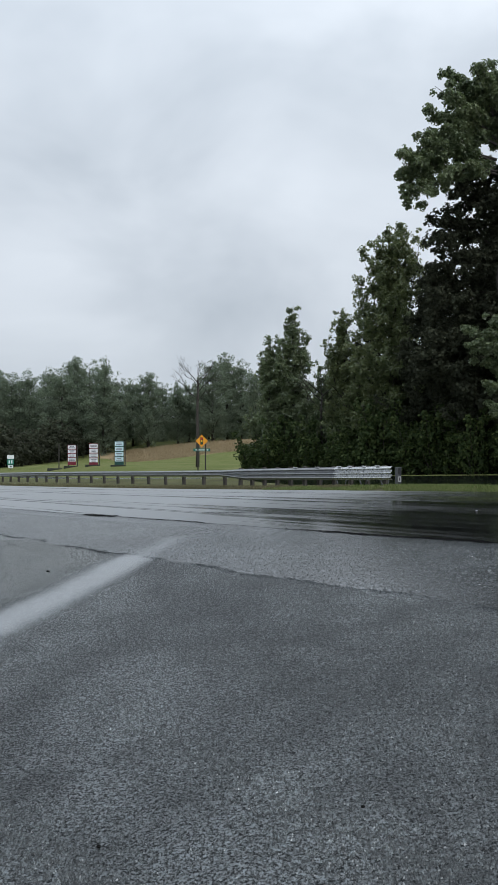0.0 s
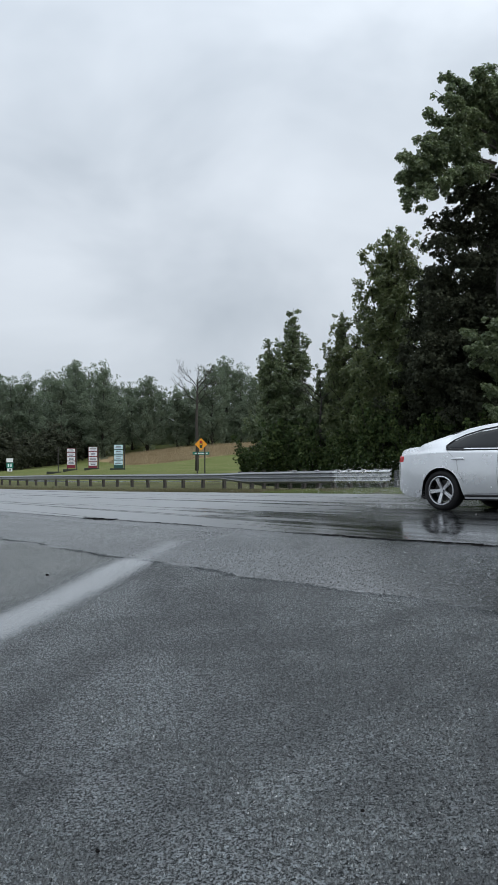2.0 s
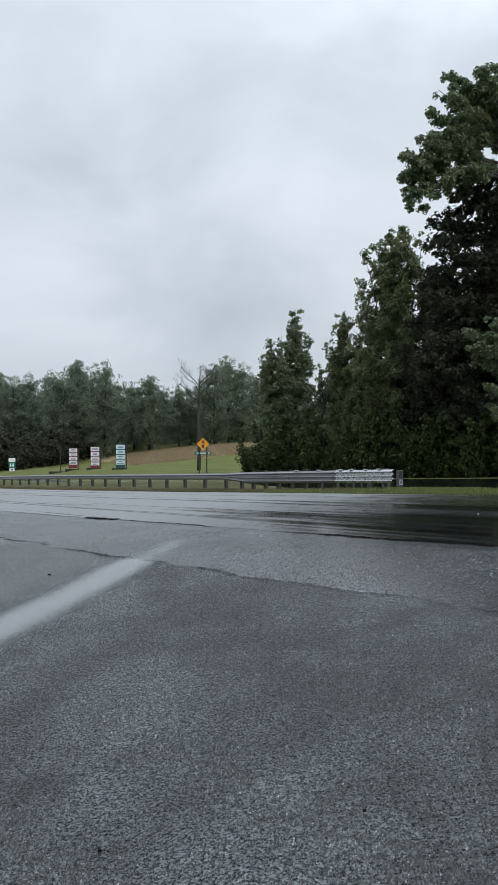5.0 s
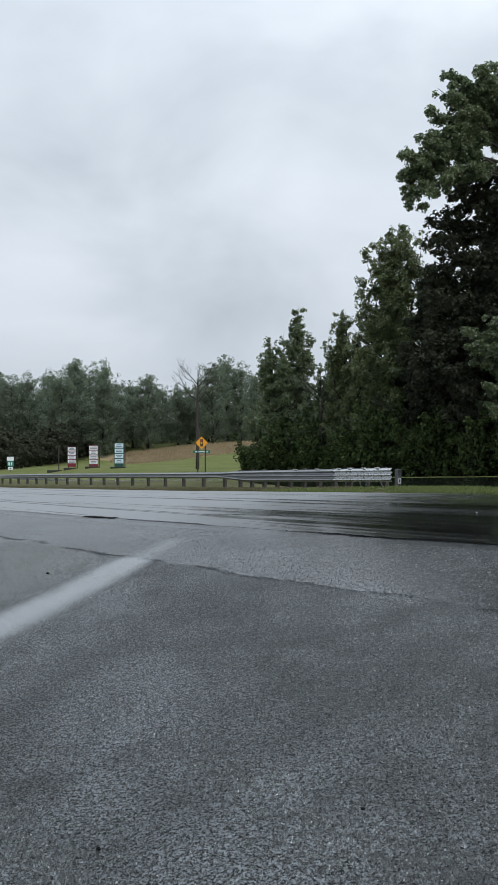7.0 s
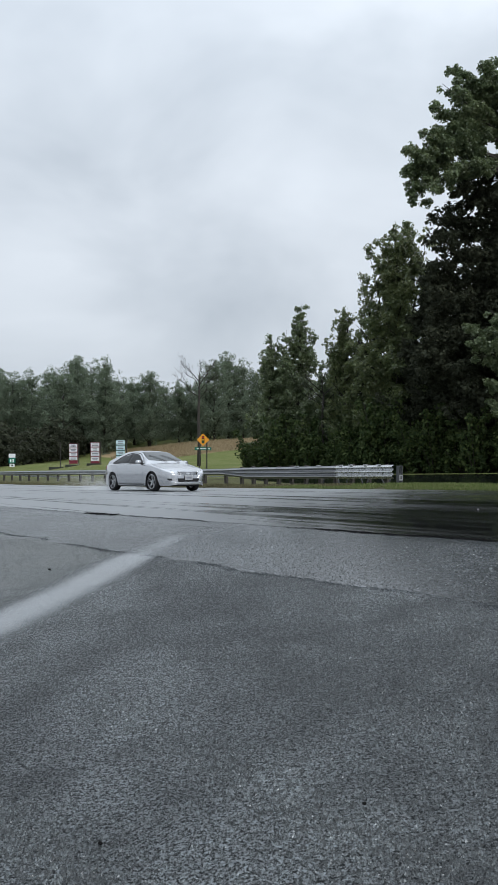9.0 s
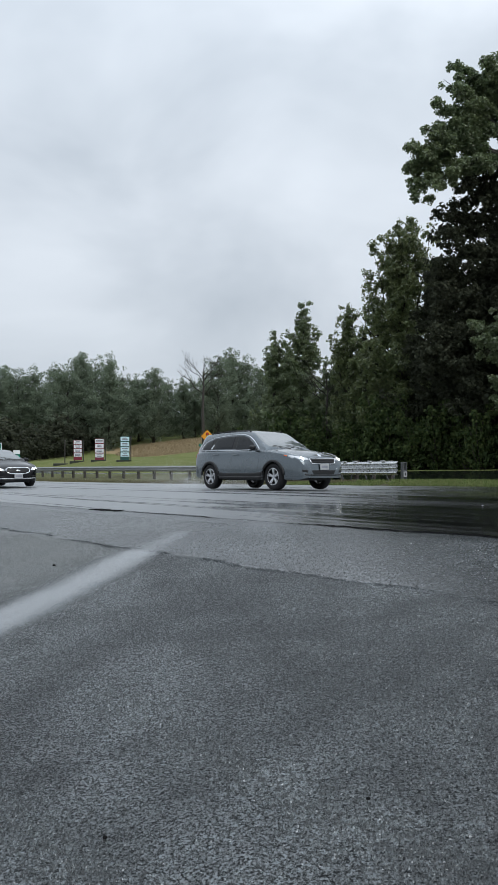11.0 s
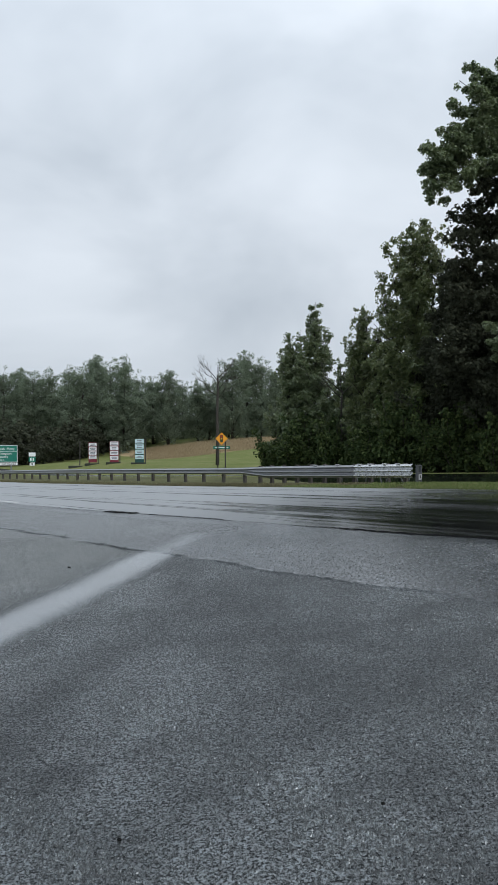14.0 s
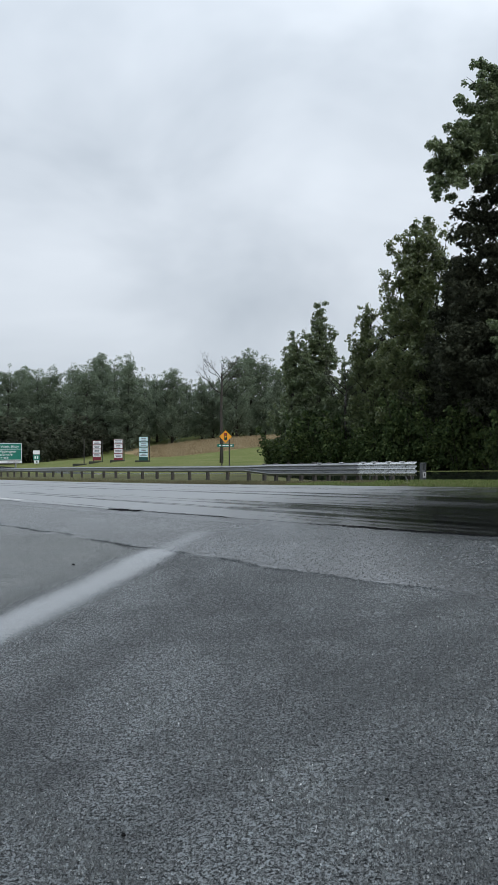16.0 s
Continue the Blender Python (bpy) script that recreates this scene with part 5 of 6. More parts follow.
SALOON = dict(SEDAN, screen_mat=M_SCREEN_DIM, wb=2.775, track=1.585, r=0.335, rim=0.246, spokes=5, spoke_w=(0.007, 0.012), twin=True, rim_label="twin-spoke bright alloy rim", paint=M_PEARL, mirror_mat=M_PEARL, lip_mat=M_PEARL,
    deck=[(-2.50, 0.86), (-2.46, 0.98), (-2.38, 1.055), (-1.9, 1.085), (-1.2, 1.04), (-0.2, 1.0), (0.6, 1.0), (1.02, 1.0), (1.5, 0.92), (1.97, 0.82), (2.19, 0.74), (2.27, 0.67), (2.30, 0.52)],
    roof=[(-2.15, 0.9), (-2.0, 1.08), (-1.55, 1.27), (-1.1, 1.40), (-0.6, 1.46), (-0.25, 1.465), (0.1, 1.435), (0.5, 1.295), (1.02, 1.005), (1.12, 0.9)],
    wide=[(-2.50, 0.44), (-2.45, 0.56), (-2.28, 0.71), (-1.9, 0.845), (-1.4, 0.915), (0, 0.92), (1.4, 0.92), (1.83, 0.875), (2.06, 0.80), (2.2, 0.69), (2.27, 0.59), (2.30, 0.47)],
    belt=[(-2.50, 0.80), (-2.3, 0.91), (-1.9, 0.955), (-1.0, 0.955), (0, 0.94), (0.9, 0.925), (1.5, 0.87), (1.97, 0.775), (2.2, 0.67), (2.30, 0.5)],
    side_glass=[[(-1.42, 1.02), (-1.10, 1.19), (-0.75, 1.295), (-0.40, 1.345), (-0.37, 1.345), (-0.40, 0.99), (-0.95, 1.0)],
                [(-0.29, 0.985), (-0.27, 1.35), (-0.05, 1.35), (0.20, 1.30), (0.45, 1.16), (0.74, 0.98)]],
    glass_line=[(-1.50, 1.02), (-1.12, 1.21), (-0.75, 1.315), (-0.40, 1.365), (-0.05, 1.37), (0.22, 1.32), (0.48, 1.175), (0.80, 0.97), (-0.35, 0.972), (-0.95, 0.985)],
    seams=[[(-0.33, 0.96), (-0.35, 0.60), (-0.33, 0.30)], [(0.80, 0.95), (0.82, 0.65), (0.74, 0.32)], [(-1.25, 0.98), (-1.05, 0.80), (-1.0, 0.62), (-0.9, 0.45)], [(-0.9, 0.29), (0.72, 0.29)]],
    handles=[], headlamp=[(0.44, 0.60), (0.68, 0.575), (0.86, 0.635), (0.88, 0.735), (0.72, 0.74), (0.50, 0.685)], beams=[(0.60, 0.642, 0.036)], lit=False,
    wing_lamp=[(1.84, 0.70), (2.16, 0.66), (2.12, 0.75), (1.80, 0.785)], marker=None, mirror=(0.63, 0.97),
    intakes=[[(0.58, 0.35), (0.76, 0.37), (0.78, 0.45), (0.60, 0.45)]], badge=(0.615, 0.05), bars=[(0.575, 0.34), (0.61, 0.36), (0.645, 0.37)], bar_mat=M_CHROME, lip_bar=M_CHROME,
    plate_z=0.47, wipers=[(0.5, -0.05, 1.0, 0.55), (-0.02, -0.52, 1.01, 0.55)])
SALOON["grille"] = [(0.36, 0.545), (0.41, 0.61), (0.43, 0.675)]
SALOON["lower"] = [(0.48, 0.32), (0.56, 0.455)]

BLACK = dict(SEDAN, wb=2.85, belt=[(-2.38, 0.76), (-2.25, 0.90), (-1.9, 0.945), (-1.0, 0.945), (0, 0.925), (0.9, 0.905), (1.5, 0.84), (2.0, 0.73), (2.25, 0.63), (2.34, 0.5)],
    wide=[(-2.38, 0.46), (-2.34, 0.58), (-2.2, 0.72), (-1.9, 0.845), (-1.4, 0.91), (0, 0.905), (1.4, 0.905), (1.85, 0.86), (2.1, 0.77), (2.25, 0.66), (2.31, 0.56), (2.34, 0.45)], paint=M_BLACKPAINT, mirror_mat=M_BLACKPAINT, lip_mat=M_BLACKPAINT, trim=M_CHROME, rim_mat=M_RIM_DARK, rim_label="dark five-spoke alloy rim", spoke_w=(0.022, 0.035), twin=True,
    deck=[(-2.38, 0.82), (-2.36, 0.95), (-2.28, 1.05), (-1.9, 1.10), (-1.2, 1.04), (-0.2, 0.99), (0.6, 0.99), (1.0, 0.99), (1.5, 0.90), (2.0, 0.80), (2.22, 0.72), (2.31, 0.65), (2.34, 0.52)],
    headlamp=[(0.44, 0.60), (0.62, 0.60), (0.86, 0.68), (0.88, 0.74), (0.76, 0.74), (0.52, 0.685)], beams=[(0.60, 0.645, 0.04), (0.72, 0.68, 0.026)],
    wing_lamp=[(1.88, 0.665), (2.14, 0.63), (2.10, 0.70), (1.84, 0.735)], marker=None, bars=[], frame_r=0.02, badge=(0.60, 0.055), plate_z=0.40)
BLACK["grille"] = [(0.26, 0.49), (0.40, 0.535), (0.44, 0.62), (0.36, 0.69)]
BLACK["lower"] = [(0.40, 0.27), (0.44, 0.31)]

SUV = dict(SEDAN, quarter=[(-1.52, 1.15), (-1.42, 1.15), (-1.33, 1.32), (-1.38, 1.32)], wb=2.815, track=1.64, r=0.365, rim=0.228, arch=0.055, sill=0.29, paint=M_GREYPAINT, mirror_mat=M_BLACKPAINT, lip=0.042, lip_mat=M_TRIM, trim=M_CHROME, handle_mat=M_GREYPAINT, cladding=[(-0.96, 0.32), (0.96, 0.32), (0.95, 0.50), (0.6, 0.47), (-0.6, 0.47), (-0.95, 0.50)], spoke_w=(0.026, 0.045), sill_r=0.05,
    deck=[(-2.36, 0.98), (-2.33, 1.08), (-2.27, 1.13), (-1.9, 1.15), (-1.2, 1.15), (-0.2, 1.14), (0.6, 1.14), (1.05, 1.14), (1.6, 1.09), (2.05, 1.0), (2.27, 0.90), (2.36, 0.78), (2.39, 0.6)],
    roof=[(-2.36, 0.98), (-2.30, 1.20), (-2.10, 1.50), (-1.98, 1.635), (-1.5, 1.675), (-0.7, 1.695), (-0.2, 1.69), (0.2, 1.645), (0.6, 1.45), (1.05, 1.145), (1.15, 1.0)],
    wide=[(-2.36, 0.68), (-2.31, 0.80), (-2.15, 0.89), (-1.8, 0.93), (-1.4, 0.95), (0, 0.94), (1.4, 0.95), (1.85, 0.92), (2.15, 0.85), (2.30, 0.76), (2.37, 0.66), (2.39, 0.55)],
    belt=[(-2.36, 0.92), (-2.25, 1.03), (-1.9, 1.08), (-1.0, 1.08), (0, 1.075), (0.9, 1.06), (1.5, 1.0), (2.05, 0.90), (2.27, 0.80), (2.39, 0.6)],
    top_w=[(-2.36, 0.82), (-2.0, 0.72), (-1.2, 0.71), (0, 0.71), (0.4, 0.73), (1.05, 0.82)],
    side_glass=[[(-1.95, 1.16), (-1.80, 1.36), (-1.42, 1.47), (-1.42, 1.15)], [(-1.34, 1.14), (-1.34, 1.485), (-0.70, 1.54), (-0.42, 1.54), (-0.44, 1.125)],
                [(-0.33, 1.12), (-0.31, 1.54), (-0.05, 1.535), (0.18, 1.47), (0.42, 1.33), (0.70, 1.12)]],
    glass_line=[(-2.02, 1.14), (-1.82, 1.38), (-1.38, 1.505), (-0.70, 1.56), (-0.05, 1.555), (0.20, 1.49), (0.45, 1.35), (0.76, 1.105), (-0.35, 1.105), (-1.35, 1.12)],
    seams=[[(-0.38, 1.10), (-0.40, 0.70), (-0.38, 0.38)], [(0.80, 1.08), (0.82, 0.75), (0.74, 0.40)], [(-1.38, 1.1), (-1.18, 0.90), (-1.08, 0.72), (-0.98, 0.5)], [(-0.9, 0.40), (0.72, 0.40)]],
    handles=[(-0.22, 0.98), (-1.15, 1.0)], mirror=(0.62, 1.11),
    headlamp=[(0.46, 0.80), (0.66, 0.79), (0.87, 0.84), (0.89, 0.90), (0.76, 0.915), (0.50, 0.87)], beams=[(0.66, 0.84, 0.045)], wing_lamp=[(1.95, 0.87), (2.2, 0.84), (2.16, 0.91), (1.92, 0.94)], wing_mat=M_LENS,
    marker=[(1.80, 0.91), (1.93, 0.89), (1.92, 0.93), (1.80, 0.945)],
    intakes=[[(0.52, 0.45), (0.76, 0.48), (0.77, 0.56), (0.56, 0.55)]], tail=[(0.44, 0.90), (0.74, 0.90), (0.76, 1.10), (0.50, 1.08)], tail_side=[(-2.31, 0.90), (-2.20, 0.92), (-2.16, 1.12), (-2.27, 1.12)],
    screen=[(1.07, 0.0), (1.05, 0.35), (0.97, 0.68), (0.86, 0.73), (0.45, 0.67), (0.22, 0.62), (0.24, 0.3), (0.25, 0.0)],
    rear_glass=[(-2.02, 0.0), (-2.01, 0.55), (-2.22, 0.60), (-2.24, 0.0)], sill_mat=M_TRIM, bars=[(0.74, 0.38), (0.79, 0.40)], bar_mat=M_TRIM, badge=(0.93, 0.035), plate_z=0.62, plate_rear=0.85,
    lip_bar=M_TRIM, wipers=[(0.5, -0.05, 1.05, 0.95), (-0.02, -0.55, 1.06, 0.96)])
SUV["grille"] = [(0.40, 0.70), (0.45, 0.76), (0.46, 0.84)]
SUV["lower"] = [(0.42, 0.42), (0.50, 0.54)]

silver_car, silver_wheels = make_car("silver_sedan", SEDAN, "silver four-door sedan with lit headlights driving on the wet road")
pale_car, pale_wheels = make_car("pale_sedan", SALOON, "pale silver four-door sedan driving on the wet road")
pale_car.scale = (0.96, 0.96, 0.96)
black_car, black_wheels = make_car("black_sedan", BLACK, "glossy black four-door sedan with lit headlights driving")
grey_car, grey_wheels = make_car("suv", SUV, "grey-blue sport utility vehicle driving on the wet road")
# roof rails of the utility vehicle
for sgn in (-1, 1):
    tube("roof_rail", [(-1.75, sgn * 0.60, 1.62), (-1.65, sgn * 0.605, 1.66), (-0.7, sgn * 0.605, 1.685), (0.0, sgn * 0.60, 1.675), (0.12, sgn * 0.595, 1.63)], 0.014, 6, M_TRIM, grey_car)


# ---- mist thrown up by the wheels, as many fine drops that travel with each car ----
k = Mat("water_drops", 0.2)
M_DROP = k.done((0.86, 0.88, 0.90, 1), k.rng(k.noise(50, 2), 0.3, 0.7, 0.3, 0.6), Alpha=0.6)


def spray(c, count, seed, reach):
    """Drops about and behind the wheels, in the car's own space."""
    rng = np.random.default_rng(seed)
    m = count
    hw, side = c["wb"] / 2, c["track"] / 2
    front = rng.random(m) < 0.0004
    back = np.where(front, 0.25 * rng.random(m), rng.gamma(1.5, 0.75, m) * reach)
    x = np.where(front, hw, -hw) - 0.30 - back
    y = np.where(rng.random(m) < 0.5, side, -side) + rng.normal(size=m) * (0.14 + 0.16 * np.sqrt(back))
    z = 0.015 + np.abs(rng.normal(size=m)) * np.where(front, 0.05, 0.10 + 0.17 * np.minimum(back, 1.6))
    r = rng.uniform(0.0035, 0.009, m)
    d = rng.normal(size=(m, 3, 3))
    d /= np.linalg.norm(d, axis=2)[:, :, None]
    v = np.stack([x, y, z], 1)[:, None, :] + d * r[:, None, None]
    v[:, :, 2] = np.maximum(v[:, :, 2], 0.004)
    me = bpy.data.meshes.new("road_spray")
    me.vertices.add(3 * m)
    me.vertices.foreach_set("co", v.reshape(-1))
    me.loops.add(3 * m)
    me.loops.foreach_set("vertex_index", np.arange(3 * m, dtype=np.int32))
    me.polygons.add(m)
    me.polygons.foreach_set("loop_start", np.arange(0, 3 * m, 3, dtype=np.int32))
    me.materials.append(M_DROP)
    me.update(calc_edges=True)
    return tagged(new("road_spray", me), "fine white mist of water drops behind car wheels", "spray", kind="stuff")


silver_spray = spray(SEDAN, 30000, 1, 0.9)
pale_spray = spray(SALOON, 70000, 2, 1.2)
black_spray = spray(BLACK, 50000, 3, 1.3)
grey_spray = spray(SUV, 50000, 4, 1.3)


# ---- cracks, paint and litter on the paving ----
M_GAP = plain("open_crack_shadowed_grit", (0.010, 0.010, 0.010), 0.9, Specular_IOR_Level=0.0)


def crack(s0, s1, line, wide, seed, ragged=0.5, lift=0.008):
    """A broken-out joint along a line n(s), with ragged edges."""
    st = steps(s0, s1, 0.025)
    top, low = [], []
    for i, s in enumerate(st):
        ends = min(1, 6 * i / len(st), 6 * (len(st) - 1 - i) / len(st)) + 0.02
        a = wide * ends * (1 + ragged * 2 * (noise.noise((s * 4.0, seed, 0)) + noise.noise((s * 17.0, seed, 0))))
        b = wide * ends * (1 + ragged * 2 * (noise.noise((s * 5.0, seed + 9, 3)) + noise.noise((s * 19.0, seed, 3))))
        mid = line(s) + 0.03 * noise.noise((s * 3.0, seed, 7)) + 0.5 * wide * noise.noise((s * 15.0, seed, 5))
        top.append(on(s, mid + max(0.002, a) / 2, lift))
        low.append(on(s, mid - max(0.002, b) / 2, lift))
    m = len(st)
    me = mesh_of("road_crack", low + top, [(i, m + i, m + i + 1, i + 1) for i in range(m - 1)], M_GAP)
    if me.polygons[0].normal.z < 0:
        me.flip_normals()
    tagged(new("road_crack", me), "open dark joint in the wet asphalt", "crack", kind="structure")


crack(11.2, 12.3, seam, 0.17, 1)
crack(8.6, 11.2, seam, 0.035, 2, 0.9)
crack(12.4, 15.5, seam, 0.025, 3, 0.9)
crack(2.0, 7.4, seam, 0.06, 4, 0.7)
crack(9.0, 10.6, lambda s: 7.15 - 0.30 * (s - 9.6), 0.05, 5, 0.9)
crack(7.2, 8.4, joint, 0.008, 7, 1.6)

st = steps(16.7, 19.8, 0.25)
lo = [on(s, seam(s) + 0.20, 0.007) for s in st]
hi = [on(s, seam(s) + 0.32, 0.007) for s in st]
m = len(st)
me = mesh_of("road_marking", lo + hi, [(i, m + i, m + i + 1, i + 1) for i in range(m - 1)], M_LINE)
if me.polygons[0].normal.z < 0:
    me.flip_normals()
tagged(new("road_marking", me), "worn white painted line on the road", "road marking", kind="structure")


def pebble(x, y, r, seed, label):
    rng = random.Random(seed)
    bm = bmesh.new()
    bmesh.ops.create_icosphere(bm, subdivisions=2, radius=r)
    for v in bm.verts:
        v.co *= 1 + 0.35 * noise.noise(v.co * (2.2 / r) + Vector((seed, 0, 0)))
        v.co.z *= 0.55
    s, n = sn(x, y)
    me = bpy.data.meshes.new("pebble")
    bm.to_mesh(me)
    bm.free()
    me.materials.append(M_GAP if "dark" in label else M_PEBBLE)
    ob = tagged(new("pebble", me), label, "stone")
    ob.location = on(s, n, 0.012 + r * 0.4)


M_PEBBLE = plain("pale_stone", (0.35, 0.34, 0.32), 0.6)
pebble(-0.53, 2.68, 0.009, 1, "small dark stone lying on the asphalt")
pebble(0.42, 2.79, 0.008, 2, "small dark stone lying on the asphalt")
pebble(-1.99, 7.54, 0.017, 3, "small dark stone lying on the asphalt")
pebble(3.31, 11.06, 0.015, 4, "pale stone lying on the road")

# ---- end of the guardrail ----
M_DULL = plain("dull_grey_steel", (0.10, 0.105, 0.11), 0.5, 0.6)
end = new("rail_terminal")
tagged(end, "square steel end frame closing the guardrail", "guardrail end")
end.matrix_basis = Matrix.Translation(on(19.18, RAIL_N - 0.1)) @ pose(0, 0, 0, 0, 0, 36.5)
for x in (-0.09, 0.09):
    part("upright", box(bmesh.new(), x - 0.016, x + 0.016, -0.06, 0.06, -0.2, 0.72, 0.005), M_DULL, end)
part("crosspiece", box(bmesh.new(), -0.11, 0.11, -0.065, 0.065, 0.72, 0.745, 0.005), M_DULL, end)
part("crosspiece", box(bmesh.new(), -0.073, 0.073, -0.04, 0.04, 0.42, 0.46, 0.005), M_DULL, end)
part("foot", box(bmesh.new(), -0.30, 0.22, -0.12, 0.12, -0.03, 0.035, 0.005), M_ZINC, end)
sheet("marker_plate", rect(-0.085, 0.085, 0.21, 0.41), 0.006, M_PLATE, end, "small greyish white marker plate", -0.075)
sheet("plate_bar", rect(-0.03, 0.03, 0.26, 0.37), 0.004, M_BLACK, end, "", -0.081)
bm = bmesh.new()
bmesh.ops.create_cone(bm, cap_ends=True, segments=8, radius1=0.022, radius2=0.018, depth=0.02, matrix=pose(0, 0, 0, 90))
bolt_me = bpy.data.meshes.new("bolt")
bm.to_mesh(bolt_me)
bm.free()
bolt_me.materials.append(M_ZINC2)
for s in steps(20.0, 29.3, 0.93) + [30.6 + 1.905 * i for i in range(12)]:
    for h in ((0.45, 0.62) if s < 29 else (0.595,)):
        b_ = child("bolt", bolt_me, rail)
        b_.matrix_basis = Matrix.Translation(on(s, RAIL_N - 0.145, h)) @ pose(0, 0, 0, 0, 0, 36.5)

# slanting struts below its last beams, and lugs on top
for s, lean in ((19.65, 0.12), (20.1, -0.16), (20.75, 0.18), (21.2, -0.14), (21.9, 0.16), (22.5, -0.12), (23.3, 0.14)):
    tube("strut", [on(s, RAIL_N - 0.08, 0.34), on(s + lean, RAIL_N - 0.05, -0.06)], 0.026, 6, M_DULL, rail)
lug_me = bpy.data.meshes.new("lug")
bm = box(bmesh.new(), -0.05, 0.05, -0.09, 0.09, 0.0, 0.035, 0.006)
bm.to_mesh(lug_me)
bm.free()
lug_me.materials.append(M_ZINC2)
for s, turn in ((20.2, 8), (20.9, -12), (21.7, 5), (22.3, 15), (23.6, -6), (25.0, 10)):
    lug = child("lug", lug_me, rail)
    lug.matrix_basis = Matrix.Translation(on(s, RAIL_N - 0.13, 0.79)) @ pose(0, 0, 0, 0, 0, 36.5 + turn)

# ---- guide signs on the lawn ----
M_WINE = plain("wine_red_sign_face", (0.16, 0.012, 0.03), 0.5)
M_TEAL = plain("teal_sign_face", (0.006, 0.055, 0.05), 0.5)
M_PALE = plain("white_sign_slat", (0.66, 0.68, 0.72), 0.5, vary=0.06)
M_PALEBLUE = plain("pale_blue_sign_slat", (0.50, 0.66, 0.72), 0.5, vary=0.06)
M_INK = plain("grey_lettering", (0.16, 0.17, 0.20), 0.6)
M_SLAB = plain("dark_slab", (0.03, 0.035, 0.025), 0.9)


def guide_sign(u, y, top, bottom, width, back, slat, seed, label):
    p = spot(u, y)
    sg = new("guide_sign")
    tagged(sg, label, "road sign", "guide signs on the lawn")
    sg.matrix_basis = Matrix.Translation((p.x, p.y, 0)) @ pose(0, 0, 0, 0, 0, 10)
    h = width / 2
    sheet("backing", rect(-h, h, bottom, top), 0.05, back, sg)
    rng = random.Random(seed)
    space = (top - bottom - 0.42) / 4
    for i in range(4):
        z1 = top - 0.06 - i * space
        pnl = sheet("name_slat", rect(-h + 0.04, h - 0.04, z1 - space * 0.80, z1), 0.02, slat, sg, "", -0.03)
        for r_ in range(2):
            zz = z1 - space * (0.26 + 0.30 * r_)
            w_ = (h - 0.15) * rng.uniform(0.6, 1)
            sheet("lettering_bar", rect(-w_, w_, zz - 0.05, zz + 0.05), 0.004, M_INK, pnl, "", -0.036)
    for x in (-h + 0.1, h + 0.16):
        part("post", box(bmesh.new(), x - 0.06, x + 0.06, 0.06, 0.18, p.z - 0.4, top + 0.05, 0.008), M_POST, sg)
    part("footing", box(bmesh.new(), -h - 0.5, h + 0.25, -0.15, 0.25, p.z - 0.2, p.z + 0.16, 0.01), M_SLAB, sg)


guide_sign(-0.2320, 101, 0.20, -2.45, 1.10, M_WINE, M_PALE, 1, "wine red guide sign with four white name slats")
guide_sign(-0.2035, 99, 0.42, -2.50, 1.15, M_WINE, M_PALE, 2, "wine red guide sign with four white name slats")
guide_sign(-0.1700, 96, 0.75, -2.30, 1.15, M_TEAL, M_PALEBLUE, 3, "teal guide sign with four pale blue name slats")
p = spot(-0.249, 101)
bare = new("sign_post")
tagged(bare, "bare dark sign post on a low slab", "post")
bare.matrix_basis = Matrix.Translation((p.x, p.y, 0))
part("post", box(bmesh.new(), -0.06, 0.06, -0.06, 0.06, p.z - 0.4, 0.35, 0.008), M_POST, bare)
part("footing", box(bmesh.new(), -1.5, 0.4, -0.2, 0.2, p.z - 0.2, p.z + 0.15, 0.01), M_SLAB, bare)

# a route marker and a large green destination sign
p = spot(-0.3125, 112)
mk = new("route_marker")
tagged(mk, "small white and green route marker on one post", "road sign")
mk.matrix_basis = Matrix.Translation((p.x, p.y, 0)) @ pose(0, 0, 0, 0, 0, 12)
part("post", box(bmesh.new(), -0.04, 0.04, 0.02, 0.10, p.z - 0.3, -1.5, 0.006), M_POST, mk)
sheet("heading_plate", rect(-0.48, 0.48, -2.0, -1.42), 0.02, M_WHITE, mk, "white heading plate")
sheet("number_plate", rect(-0.48, 0.48, -2.82, -2.06), 0.02, M_SIGNGREEN, mk, "green plate with two white bars")
for x in (-0.2, 0.15):
    sheet("lettering_bar", rect(x - 0.08, x + 0.10, -2.68, -2.22), 0.004, M_WHITE, mk, "", -0.006)
sheet("arrow_plate", rect(-0.36, 0.36, -3.35, -2.90), 0.02, M_WHITE, mk, "white arrow plate")
sheet("arrow_bar", rect(-0.10, 0.14, -3.22, -3.02), 0.004, M_BLACK, mk, "", -0.006)


def words(name, text, x, z, size, mat, parent, y=-0.02):
    cu = bpy.data.curves.new(name, "FONT")
    cu.body, cu.size, cu.extrude = text, size, 0.004
    tmp = bpy.data.objects.new(name, cu)
    scene.collection.objects.link(tmp)
    me = bpy.data.meshes.new_from_object(tmp.evaluated_get(bpy.context.evaluated_depsgraph_get()))
    bpy.data.objects.remove(tmp)
    me.materials.clear()
    me.materials.append(mat)
    ob = child(name, me, parent)
    ob.matrix_basis = pose(x, y, z, 90, 0, 0)
    return ob


